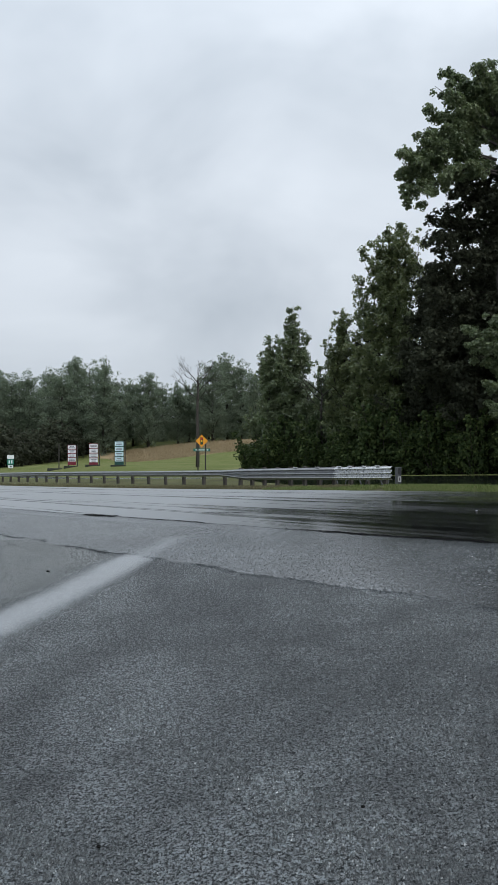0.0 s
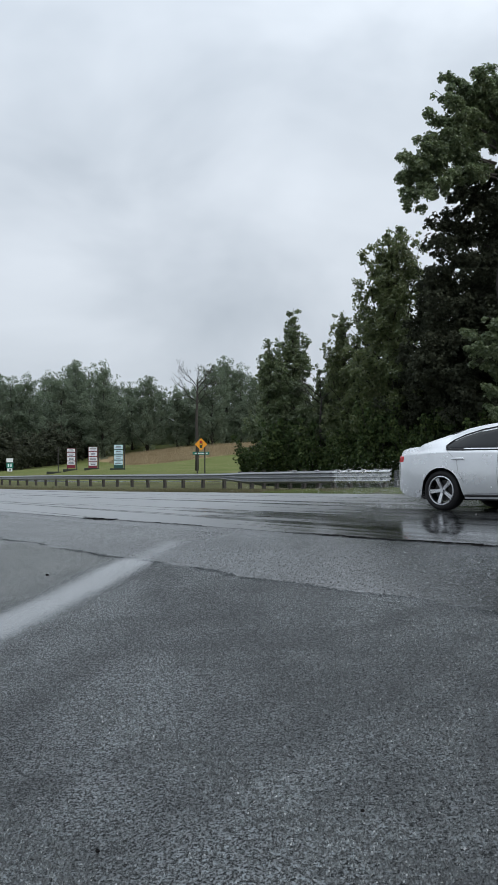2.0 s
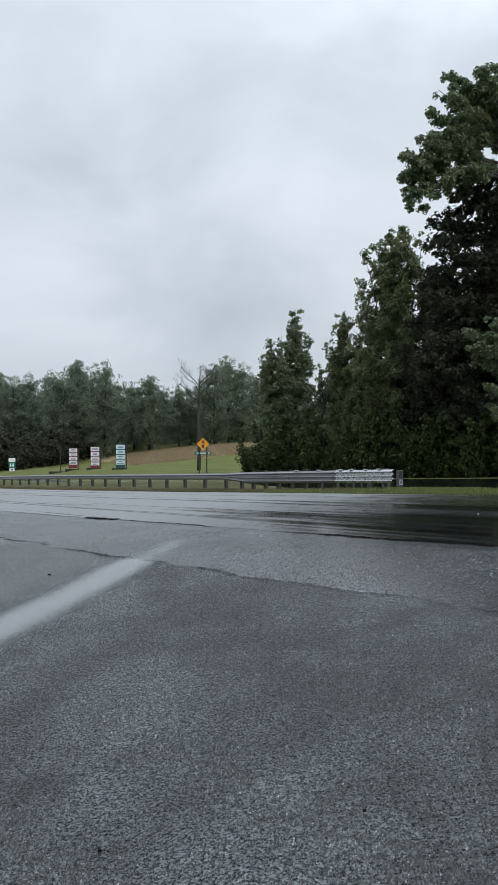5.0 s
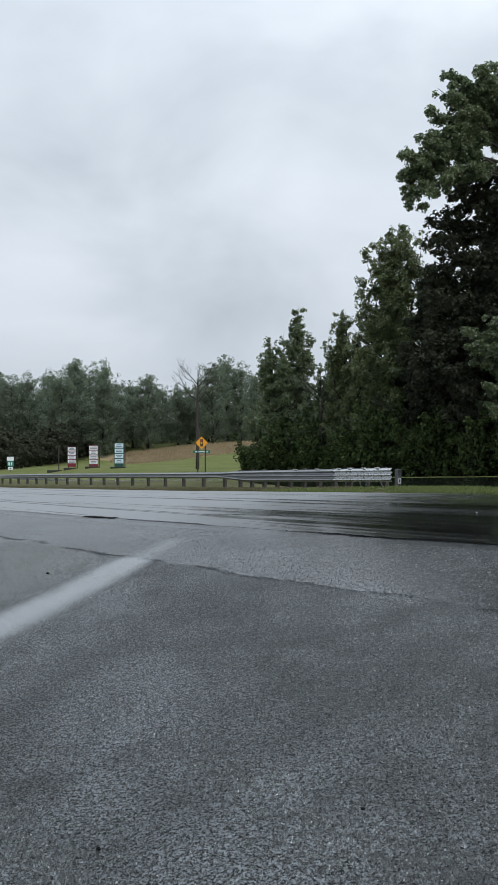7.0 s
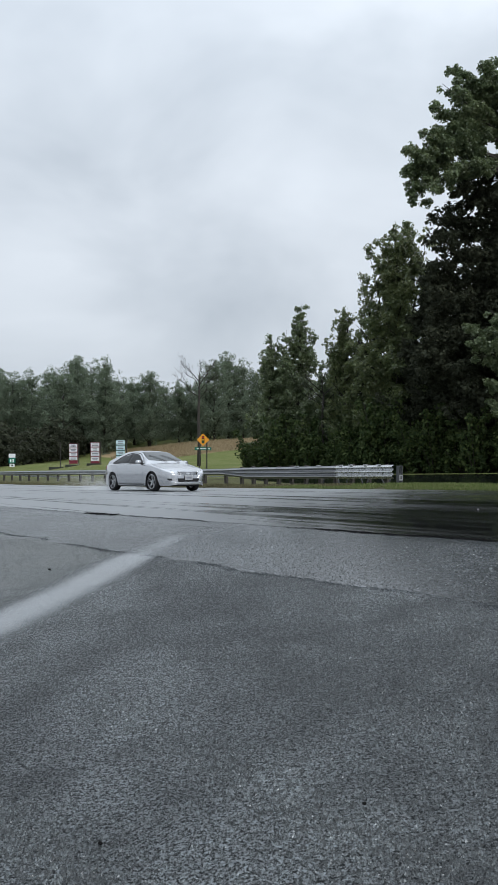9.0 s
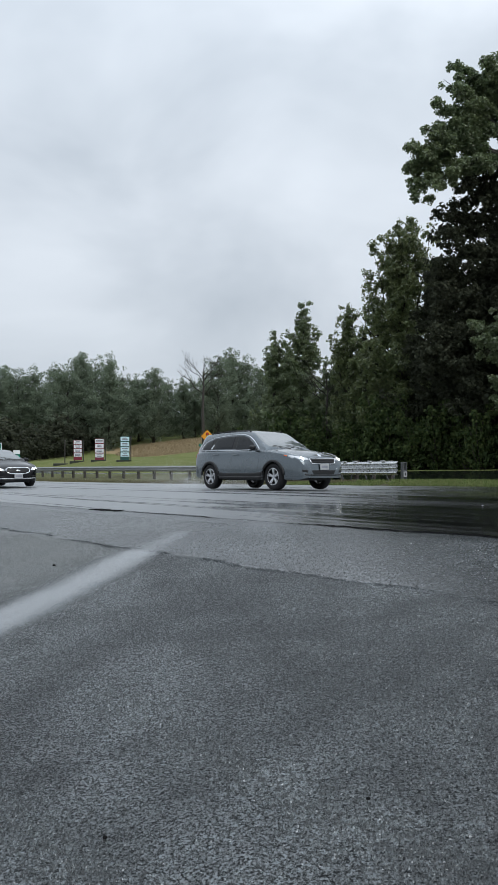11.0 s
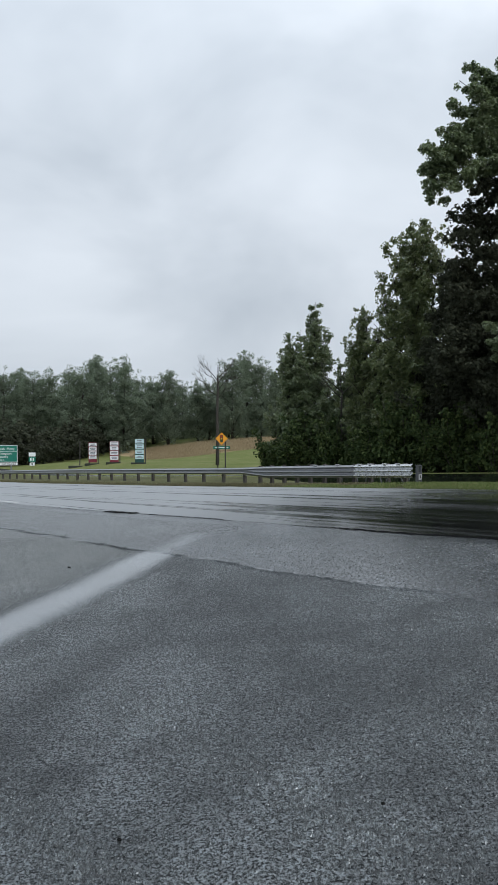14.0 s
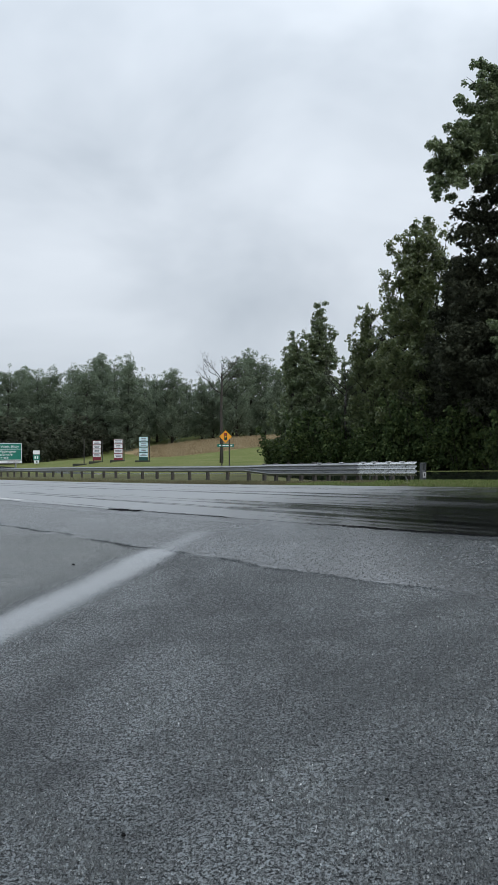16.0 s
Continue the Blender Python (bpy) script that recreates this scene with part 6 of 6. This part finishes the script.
p = spot(-0.3565, 86)
gs = new("destination_sign")
tagged(gs, "large green destination sign with white border and lettering", "road sign")
gs.matrix_basis = Matrix.Translation((p.x, p.y, 0)) @ pose(0, 0, 0, 0, 0, 14)
sheet("panel", rect(-2.0, 2.0, -1.85, 0.09), 0.04, M_WHITE, gs, "white sign border")
sheet("face", rect(-1.94, 1.94, -1.79, 0.03), 0.012, M_SIGNGREEN, gs, "green sign face", -0.012)
sheet("divider", rect(-1.94, 1.94, -0.62, -0.57), 0.008, M_WHITE, gs, "", -0.018)
for txt, z in (("Balt Wash. Pkwy", -0.45), ("Washington", -0.98), ("Baltimore", -1.34), ("1/2 MILE", -1.70)):
    words("lettering", txt, -1.05 if z > -0.5 else -0.6, z, 0.40 if z > -1.6 else 0.32, M_WHITE, gs)
sheet("notice_plate", rect(-2.0, 2.0, -2.20, -1.90), 0.03, M_WHITE, gs, "white notice plate with black lettering")
words("lettering", "NO TRUCKS", 0.35, -2.15, 0.26, M_BLACK, gs, -0.008)
for x in (-1.3, 1.3):
    part("post", box(bmesh.new(), x - 0.08, x + 0.08, 0.05, 0.21, p.z - 0.4, -0.05, 0.008), M_ZINC, gs)

# ---- bare tree by the signal sign ----
p = spot(-0.0672, 93)
v, f = [], []
rng = np.random.default_rng(8)
tube_data([(0, 0, -0.3), (0.05, 0, 3), (-0.05, 0.1, 6.0), (0.05, 0, 8.8), (0.1, 0, 10.6)], [0.24, 0.20, 0.17, 0.13, 0.06], 8, v, f)


def twig(a, d, length, r, depth):
    b = a + d * length
    mid = a.lerp(b, 0.5) + Vector(rng.normal(size=3)) * length * 0.06
    tube_data([a, mid, b], [r, r * 0.75, r * 0.45], 5, v, f)
    if depth:
        for i in range(3):
            q = (d + Vector(rng.normal(size=3)) * 0.42 + Vector((0, 0, 0.12))).normalized()
            twig(mid.lerp(b, 0.25 + 0.37 * i), q, length * rng.uniform(0.45, 0.65), r * 0.5, depth - 1)


for z, ang, ln in ((8.4, 2.6, 2.6), (9.0, 0.4, 2.2), (9.5, 3.6, 2.1), (9.8, 5.8, 2.1), (10.2, 1.5, 1.8), (10.3, 3.0, 2.0), (8.0, 5.6, 1.4), (10.5, 0.2, 1.7)):
    twig(Vector((0, 0, z)), Vector((math.cos(ang), 0.5 * math.sin(ang), 1.0)).normalized(), ln * 1.0, 0.06, 4)
bt = new("bare_tree")
bt.location = p
tagged(bt, "slender leafless dead tree with thin upper branches", "tree")
child("trunk", mesh_of("trunk", v, f, M_BARK, True), bt)


p = spot(0.0955, 61.5)
v, f = [], []
tube_data([(0, 0, -0.3), (0.05, 0, 2), (-0.05, 0.1, 4.5), (0.05, 0, 6.6)], [0.14, 0.12, 0.09, 0.05], 7, v, f)
for z, ang, ln in ((5.0, 2.8, 1.9), (5.6, 0.4, 1.7), (6.0, 3.6, 1.5), (6.3, 5.8, 1.6), (6.5, 1.5, 1.5), (6.5, 3.0, 1.6), (4.6, 0.0, 1.5)):
    twig(Vector((0, 0, z)), Vector((math.cos(ang), 0.5 * math.sin(ang), 0.9)).normalized(), ln, 0.045, 3)
bt = new("bare_tree")
bt.location = p
tagged(bt, "small leafless tree with dense dark twigs", "tree")
child("trunk", mesh_of("trunk", v, f, M_BARK, True), bt)


# ---- grasses ----
def blades(name, places, height, width, mat, seed, label, lean=0.35):
    """places: list of Vectors; one bent blade of two faces at each."""
    rng = np.random.default_rng(seed)
    c = np.array([tuple(q) for q in places])
    m = len(c)
    a = rng.uniform(0, 2 * math.pi, m)
    h = height * rng.uniform(0.5, 1.3, m)
    w = width * rng.uniform(0.6, 1.3, m)
    dx, dy = np.cos(a), np.sin(a)
    ln = lean * h * rng.uniform(0.2, 1.6, m)
    v = np.empty((m, 5, 3))
    v[:, 0] = c + np.stack([-dy * w, dx * w, 0 * w - 0.01], 1)
    v[:, 1] = c + np.stack([dy * w, -dx * w, 0 * w - 0.01], 1)
    v[:, 2] = c + np.stack([dy * w * 0.7 + dx * ln * 0.35, -dx * w * 0.7 + dy * ln * 0.35, h * 0.6], 1)
    v[:, 3] = c + np.stack([-dy * w * 0.7 + dx * ln * 0.35, dx * w * 0.7 + dy * ln * 0.35, h * 0.6], 1)
    v[:, 4] = c + np.stack([dx * ln, dy * ln, h], 1)
    me = bpy.data.meshes.new(name)
    me.vertices.add(5 * m)
    me.vertices.foreach_set("co", v.reshape(-1))
    me.loops.add(7 * m)
    me.loops.foreach_set("vertex_index", (np.arange(m)[:, None] * 5 + np.array([0, 1, 2, 3, 3, 2, 4])[None]).reshape(-1).astype(np.int32))
    me.polygons.add(2 * m)
    me.polygons.foreach_set("loop_start", (np.arange(m)[:, None] * 7 + np.array([0, 4])[None]).reshape(-1).astype(np.int32))
    me.materials.append(mat)
    me.update(calc_edges=True)
    return tagged(new(name, me), label, "grass", kind="stuff")


rng = random.Random(6)
pl = []
for _ in range(60000):
    s = rng.uniform(6, 75) if rng.random() < 0.35 else rng.uniform(7, 32)
    n = verge(s) - 0.05 + abs(rng.gauss(0, 1.3))
    if n < 27.6 and noise.noise((s * 0.6, n * 0.6, 2)) > -0.28 and n < crossing(s) - 0.05:
        pl.append(on(s, n))
blades("verge_grass", [q for q in pl if sn(q.x, q.y)[0] + 6 * noise.noise(q * 0.5) < 22], 0.08, 0.011, M_GRASS, 1, "short lush green grass along the road")
blades("verge_grass", [q for q in pl if sn(q.x, q.y)[0] + 6 * noise.noise(q * 0.5) >= 22], 0.09, 0.010, M_DRYGRASS, 4, "short straw-coloured grass below the guardrail")
pl = []
for _ in range(60000):
    y = rng.uniform(118, 162)
    x = rng.uniform(-27, 14)
    if y > 123 + 2.5 * noise.noise((x * 0.2, 0, 0)) + max(0, -16 - x) * 2.2 and y < 163:
        s, n = sn(x, y)
        pl.append(on(s, n))
blades("tall_grass", pl, 0.5, 0.022, M_HAY, 2, "tall dry golden grass on the low hill", 0.7)

# ---- stones bound in the lot's surface, near the viewer ----
k = Mat("bound_stone", 0.45)
isl = k.island()
soft = k.noise(1.6, 4, 0.6)
blot = blotches(k, k.scaled((1, 1, 0.0)))
c1 = k.ramp(isl, (0.0, (0.005, 0.006, 0.006)), (0.35, (0.013, 0.017, 0.0165)), (0.75, (0.053, 0.067, 0.066)), (0.985, (0.148, 0.17, 0.170)), (0.9955, (0.33, 0.345, 0.345)))
lump = k.ramp(k.noise(30.0, 2.5, 0.6, co=k.scaled((1, 1, 0.0))), (0.36, 0.55), (0.62, 1.3))
c1 = k.mix(1.0, c1, lump, "MULTIPLY")
c1 = k.mix(k.rng(blot, 0.0, 1.0, 0.70, 0.0), c1, (0.010, 0.0125, 0.014))
c1 = k.mix(k.math("MULTIPLY", pale_side(k, k.scaled((1, 1, 0.0))), k.rng(isl, 0.0, 1.0, 0.2, 0.75)), c1, (0.17, 0.18, 0.172))
M_STONE = k.done(c1, k.rng(isl, 0.0, 1.0, 0.28, 0.5), Coat_Weight=k.math("MULTIPLY", k.math("MULTIPLY", lump, k.rng(isl, 0.1, 0.9, 0.15, 1.05)), k.rng(blot, 0.0, 1.0, 0.35, 1.0)), Coat_Roughness=0.24, Coat_IOR=1.75)


def bound_stones(x, y, low, high, rise, parent, seed, lift):
    """Faceted stones half sunk in the binder at the given places."""
    rng = np.random.default_rng(seed)
    m = len(x)
    z = np.array([ground_z(a_, b_) for a_, b_ in zip(y * CT - x * ST, x * CT + y * ST)]) + lift
    r = rng.uniform(low, high, m)
    ang = rng.uniform(0, 2 * math.pi, m)
    v = np.empty((m, 6, 3))
    for j in range(5):
        q = ang + j * 2 * math.pi / 5
        wide = r * rng.uniform(0.7, 1.2, m)
        v[:, j] = np.stack([x + wide * np.cos(q), y + wide * np.sin(q), z - 0.0015], 1)
    v[:, 5] = np.stack([x + r * 0.4 * rng.normal(size=m), y + r * 0.4 * rng.normal(size=m), z + r * rng.uniform(rise[0], rise[1], m)], 1)
    me = bpy.data.meshes.new("bound_stones")
    me.vertices.add(6 * m)
    me.vertices.foreach_set("co", v.reshape(-1))
    me.loops.add(15 * m)
    me.loops.foreach_set("vertex_index", (np.arange(m)[:, None] * 6 + np.array([0, 1, 5, 1, 2, 5, 2, 3, 5, 3, 4, 5, 4, 0, 5])[None]).reshape(-1).astype(np.int32))
    me.polygons.add(5 * m)
    me.polygons.foreach_set("loop_start", np.arange(0, 15 * m, 3, dtype=np.int32))
    me.materials.append(M_STONE)
    me.update(calc_edges=True)
    tagged(child("bound_stones", me, parent, "coarse stones of the asphalt surface"), kind="stuff")


def lumps(x, y, size, seed):
    """Smooth uneven values of about 0 to 1 over the plan, with lumps of the given size."""
    g = np.random.default_rng(seed).random((256, 256))
    a, b = x / size + 1000.0, y / size + 1000.0
    i, j = np.floor(a).astype(int), np.floor(b).astype(int)
    p, q = a - i, b - j
    p, q = p * p * (3 - 2 * p), q * q * (3 - 2 * q)
    i0, i1, j0, j1 = i % 256, (i + 1) % 256, j % 256, (j + 1) % 256
    return (g[i0, j0] * (1 - p) + g[i1, j0] * p) * (1 - q) + (g[i0, j1] * (1 - p) + g[i1, j1] * p) * q


rng = np.random.default_rng(77)
m = 215000
y = 2.1 + 7.85 * rng.random(m) ** 1.22
x = (rng.random(m) * 2 - 1) * (0.36 * y + 0.15)
sc, nc = y * CT - x * ST, x * CT + y * ST
keep = nc < 4.24 - 0.093 * (sc - 3) - 0.03
# the binder lies bare in small hollows
keep &= lumps(x, y, 0.009, 1) + 0.5 * lumps(x, y, 0.006, 2) > 0.30
# not in the pale rill
for (x0, y0), (x1, y1) in zip(RILL, RILL[1:]):
    ln = math.hypot(x1 - x0, y1 - y0)
    al = np.clip(((x - x0) * (x1 - x0) + (y - y0) * (y1 - y0)) / ln ** 2, 0, 1)
    dd = np.hypot(x - x0 - al * (x1 - x0), y - y0 - al * (y1 - y0))
    keep &= dd > 0.20 + 0.10 * rng.random(m)
bound_stones(x[keep], y[keep], 0.0028, 0.0068, (0.6, 1.6), lot, 78, 0.004)
m = 28000
sc = rng.uniform(2.2, 15.5, m)
nc = (4.24 - 0.093 * (sc - 3)) + 0.04 + rng.random(m) * 1.70
x, y = nc * CT - sc * ST, nc * ST + sc * CT
al = np.clip(((x + 1.16) * 0.26 + (y - 7.95) * 1.2) / (0.26 ** 2 + 1.2 ** 2), 0, 1)
keep = np.hypot(x + 1.16 - 0.26 * al, y - 7.95 - 1.2 * al) > 0.10 + 0.16 * rng.random(m)
bound_stones(x[keep], y[keep], 0.0045, 0.0105, (0.2, 0.7), apron, 79, 0.001)


# loose dark grit fills the worn joint between lot and apron
k = Mat("dark_grit", 0.8)
M_GRIT = k.done(k.ramp(k.island(), (0.0, (0.010, 0.012, 0.013)), (0.85, (0.05, 0.057, 0.062)), (0.95, (0.12, 0.13, 0.135))), 0.8, Specular_IOR_Level=0.15)
rng = np.random.default_rng(31)
gx = []
for s in rng.uniform(2.0, 15.0, 26000):
    lump = 0.22 + 1.1 * noise.noise((s * 1.6, 3, 0)) + 0.5 * noise.noise((s * 7.0, 5, 0))
    if rng.random() < lump:
        gx.append(tuple(on(s, joint(s) - 0.012 + rng.normal() * (0.016 + 0.022 * lump), 0.003)))
gx = np.array(gx)
m = len(gx)
r = rng.uniform(0.003, 0.009, m)
v = np.empty((m, 5, 3))
for j in range(4):
    q = rng.uniform(0, 6.28, m)[:, None] * 0 + j * math.pi / 2 + rng.uniform(0, 0.8, m)[:, None]
    v[:, j] = gx + np.concatenate([np.cos(q) * r[:, None], np.sin(q) * r[:, None], 0 * q], 1)
v[:, 4] = gx + np.stack([0 * r, 0 * r, r * 0.7], 1)
me = bpy.data.meshes.new("joint_grit")
me.vertices.add(5 * m)
me.vertices.foreach_set("co", v.reshape(-1))
me.loops.add(12 * m)
me.loops.foreach_set("vertex_index", (np.arange(m)[:, None] * 5 + np.array([0, 1, 4, 1, 2, 4, 2, 3, 4, 3, 0, 4])[None]).reshape(-1).astype(np.int32))
me.polygons.add(4 * m)
me.polygons.foreach_set("loop_start", np.arange(0, 12 * m, 3, dtype=np.int32))
me.materials.append(M_GRIT)
me.update(calc_edges=True)
tagged(child("joint_grit", me, lot, "dark grit in the worn joint"), kind="stuff")


# ---- what moves ----
def rolling(a, b, dist, wb, track):
    """The pose of a car whose near front wheel has gone dist metres along the line from a through b."""
    d = (Vector(b) - Vector(a)).normalized()
    left = Vector((-d.y, d.x))
    front = Vector(a) + d * dist + left * (track / 2)
    rear = front - d * wb

    def high(p):
        return ground_z(*sn(p.x, p.y)) + 0.002

    zf, zr = high(front), high(rear)
    zl, zn = high(front + left), high(front - left)
    fwd = Vector((d.x * wb, d.y * wb, zf - zr)).normalized()
    across = Vector((left.x * 2, left.y * 2, zl - zn)).normalized()
    up = fwd.cross(across).normalized()
    across = up.cross(fwd)
    m = Matrix((fwd, across, up)).transposed().to_4x4()
    m.translation = ((front.x + rear.x) / 2, (front.y + rear.y) / 2, (zf + zr) / 2)
    return m


def drive(car, wheels, mist, c, a, b, rows, t0, t1):
    early = [(t, rows[0][1] - 18.0 * (rows[0][0] - t)) for t in (0.0, rows[0][0] - 1.0, rows[0][0] - 0.5) if 0 <= t < rows[0][0]]
    late = [(t, rows[-1][1] + 17.5 * (t - rows[-1][0])) for t in (rows[-1][0] + 0.5, rows[-1][0] + 1.0, 16.0)]
    way = [(t, rolling(a, b, q, c["wb"], c["track"])) for t, q in early + list(rows) + late]
    walk(car, way)
    walk(mist, way)
    first, last = frame(t0), frame(t1)
    for wh in wheels:
        p = wh.matrix_basis.translation.copy()
        spins = [(0.0, 0.0)] + [((f - 1) / FPS, 85.0 * (f - first)) for f in range(first, last + 1)] + [(16.0, 85.0 * (last - first) + 40)]
        walk(wh, [(t, pose(p.x, p.y, p.z, 0, ang, 0)) for t, ang in spins])


def motions():
    drive(silver_car, silver_wheels, silver_spray, SEDAN, (-5.41, 21.80), (2.87, 12.67),
          [(0.8, -5.40), (1.0, -1.60), (1.1, 0.20), (1.3, 3.61), (1.5, 6.54), (1.7, 10.62), (1.8, 12.44), (2.0, 15.50)], 0.4, 2.4)
    drive(pale_car, pale_wheels, pale_spray, dict(SALOON, wb=2.664, track=1.52), (-3.04, 25.01), (3.21, 17.21), [(8.3, -13.7), (8.5, -9.5), (8.7, -5.3), (9.0, -0.2), (9.2, 4.30)], 7.9, 10.4)
    drive(grey_car, grey_wheels, grey_spray, SUV, (-0.92, 22.2), (4.01, 16.32), [(11.2, 5.96), (11.3, 7.8), (11.4, 9.6), (11.5, 11.12), (11.6, 12.96)], 9.9, 12.0)
    drive(black_car, black_wheels, black_spray, BLACK, (-6.15, 23.06), (1.40, 13.71), [(11.3, -0.12), (11.6, 5.32), (11.9, 12.03), (12.0, 14.0), (12.2, 17.33)], 10.6, 12.7)

    # gusts lean the trees over to the right and let them back: (seconds, degrees)
    for tree, rows in ((great, [(0, 0), (3.5, 0.25), (7, 0.4), (9, 0.8), (11, 0.3), (12.5, 0.2), (14.5, 0.5), (16, 0.8)]),
                       (edge_trees[0], [(0, 0), (4, 0.25), (6.5, 0.5), (7.5, 0.9), (9, 1.2), (11.5, 1.0), (13, 1.1), (14, 0.7), (16, 0.5)]),
                       (edge_trees[2], [(0, 0), (2, 0.3), (4, 0.35), (6.5, 1.4), (7.5, 2.5), (8.5, 2.9), (9.2, 2.3), (11.5, 2.1), (12.3, 3.7), (13, 3.1), (13.5, 1.6), (15, 0.4), (16, 1.2)])):
        p = tree.location.copy()
        walk(tree, [(t, pose(p.x, p.y, p.z, 0, a, 0)) for t, a in rows])


motions()
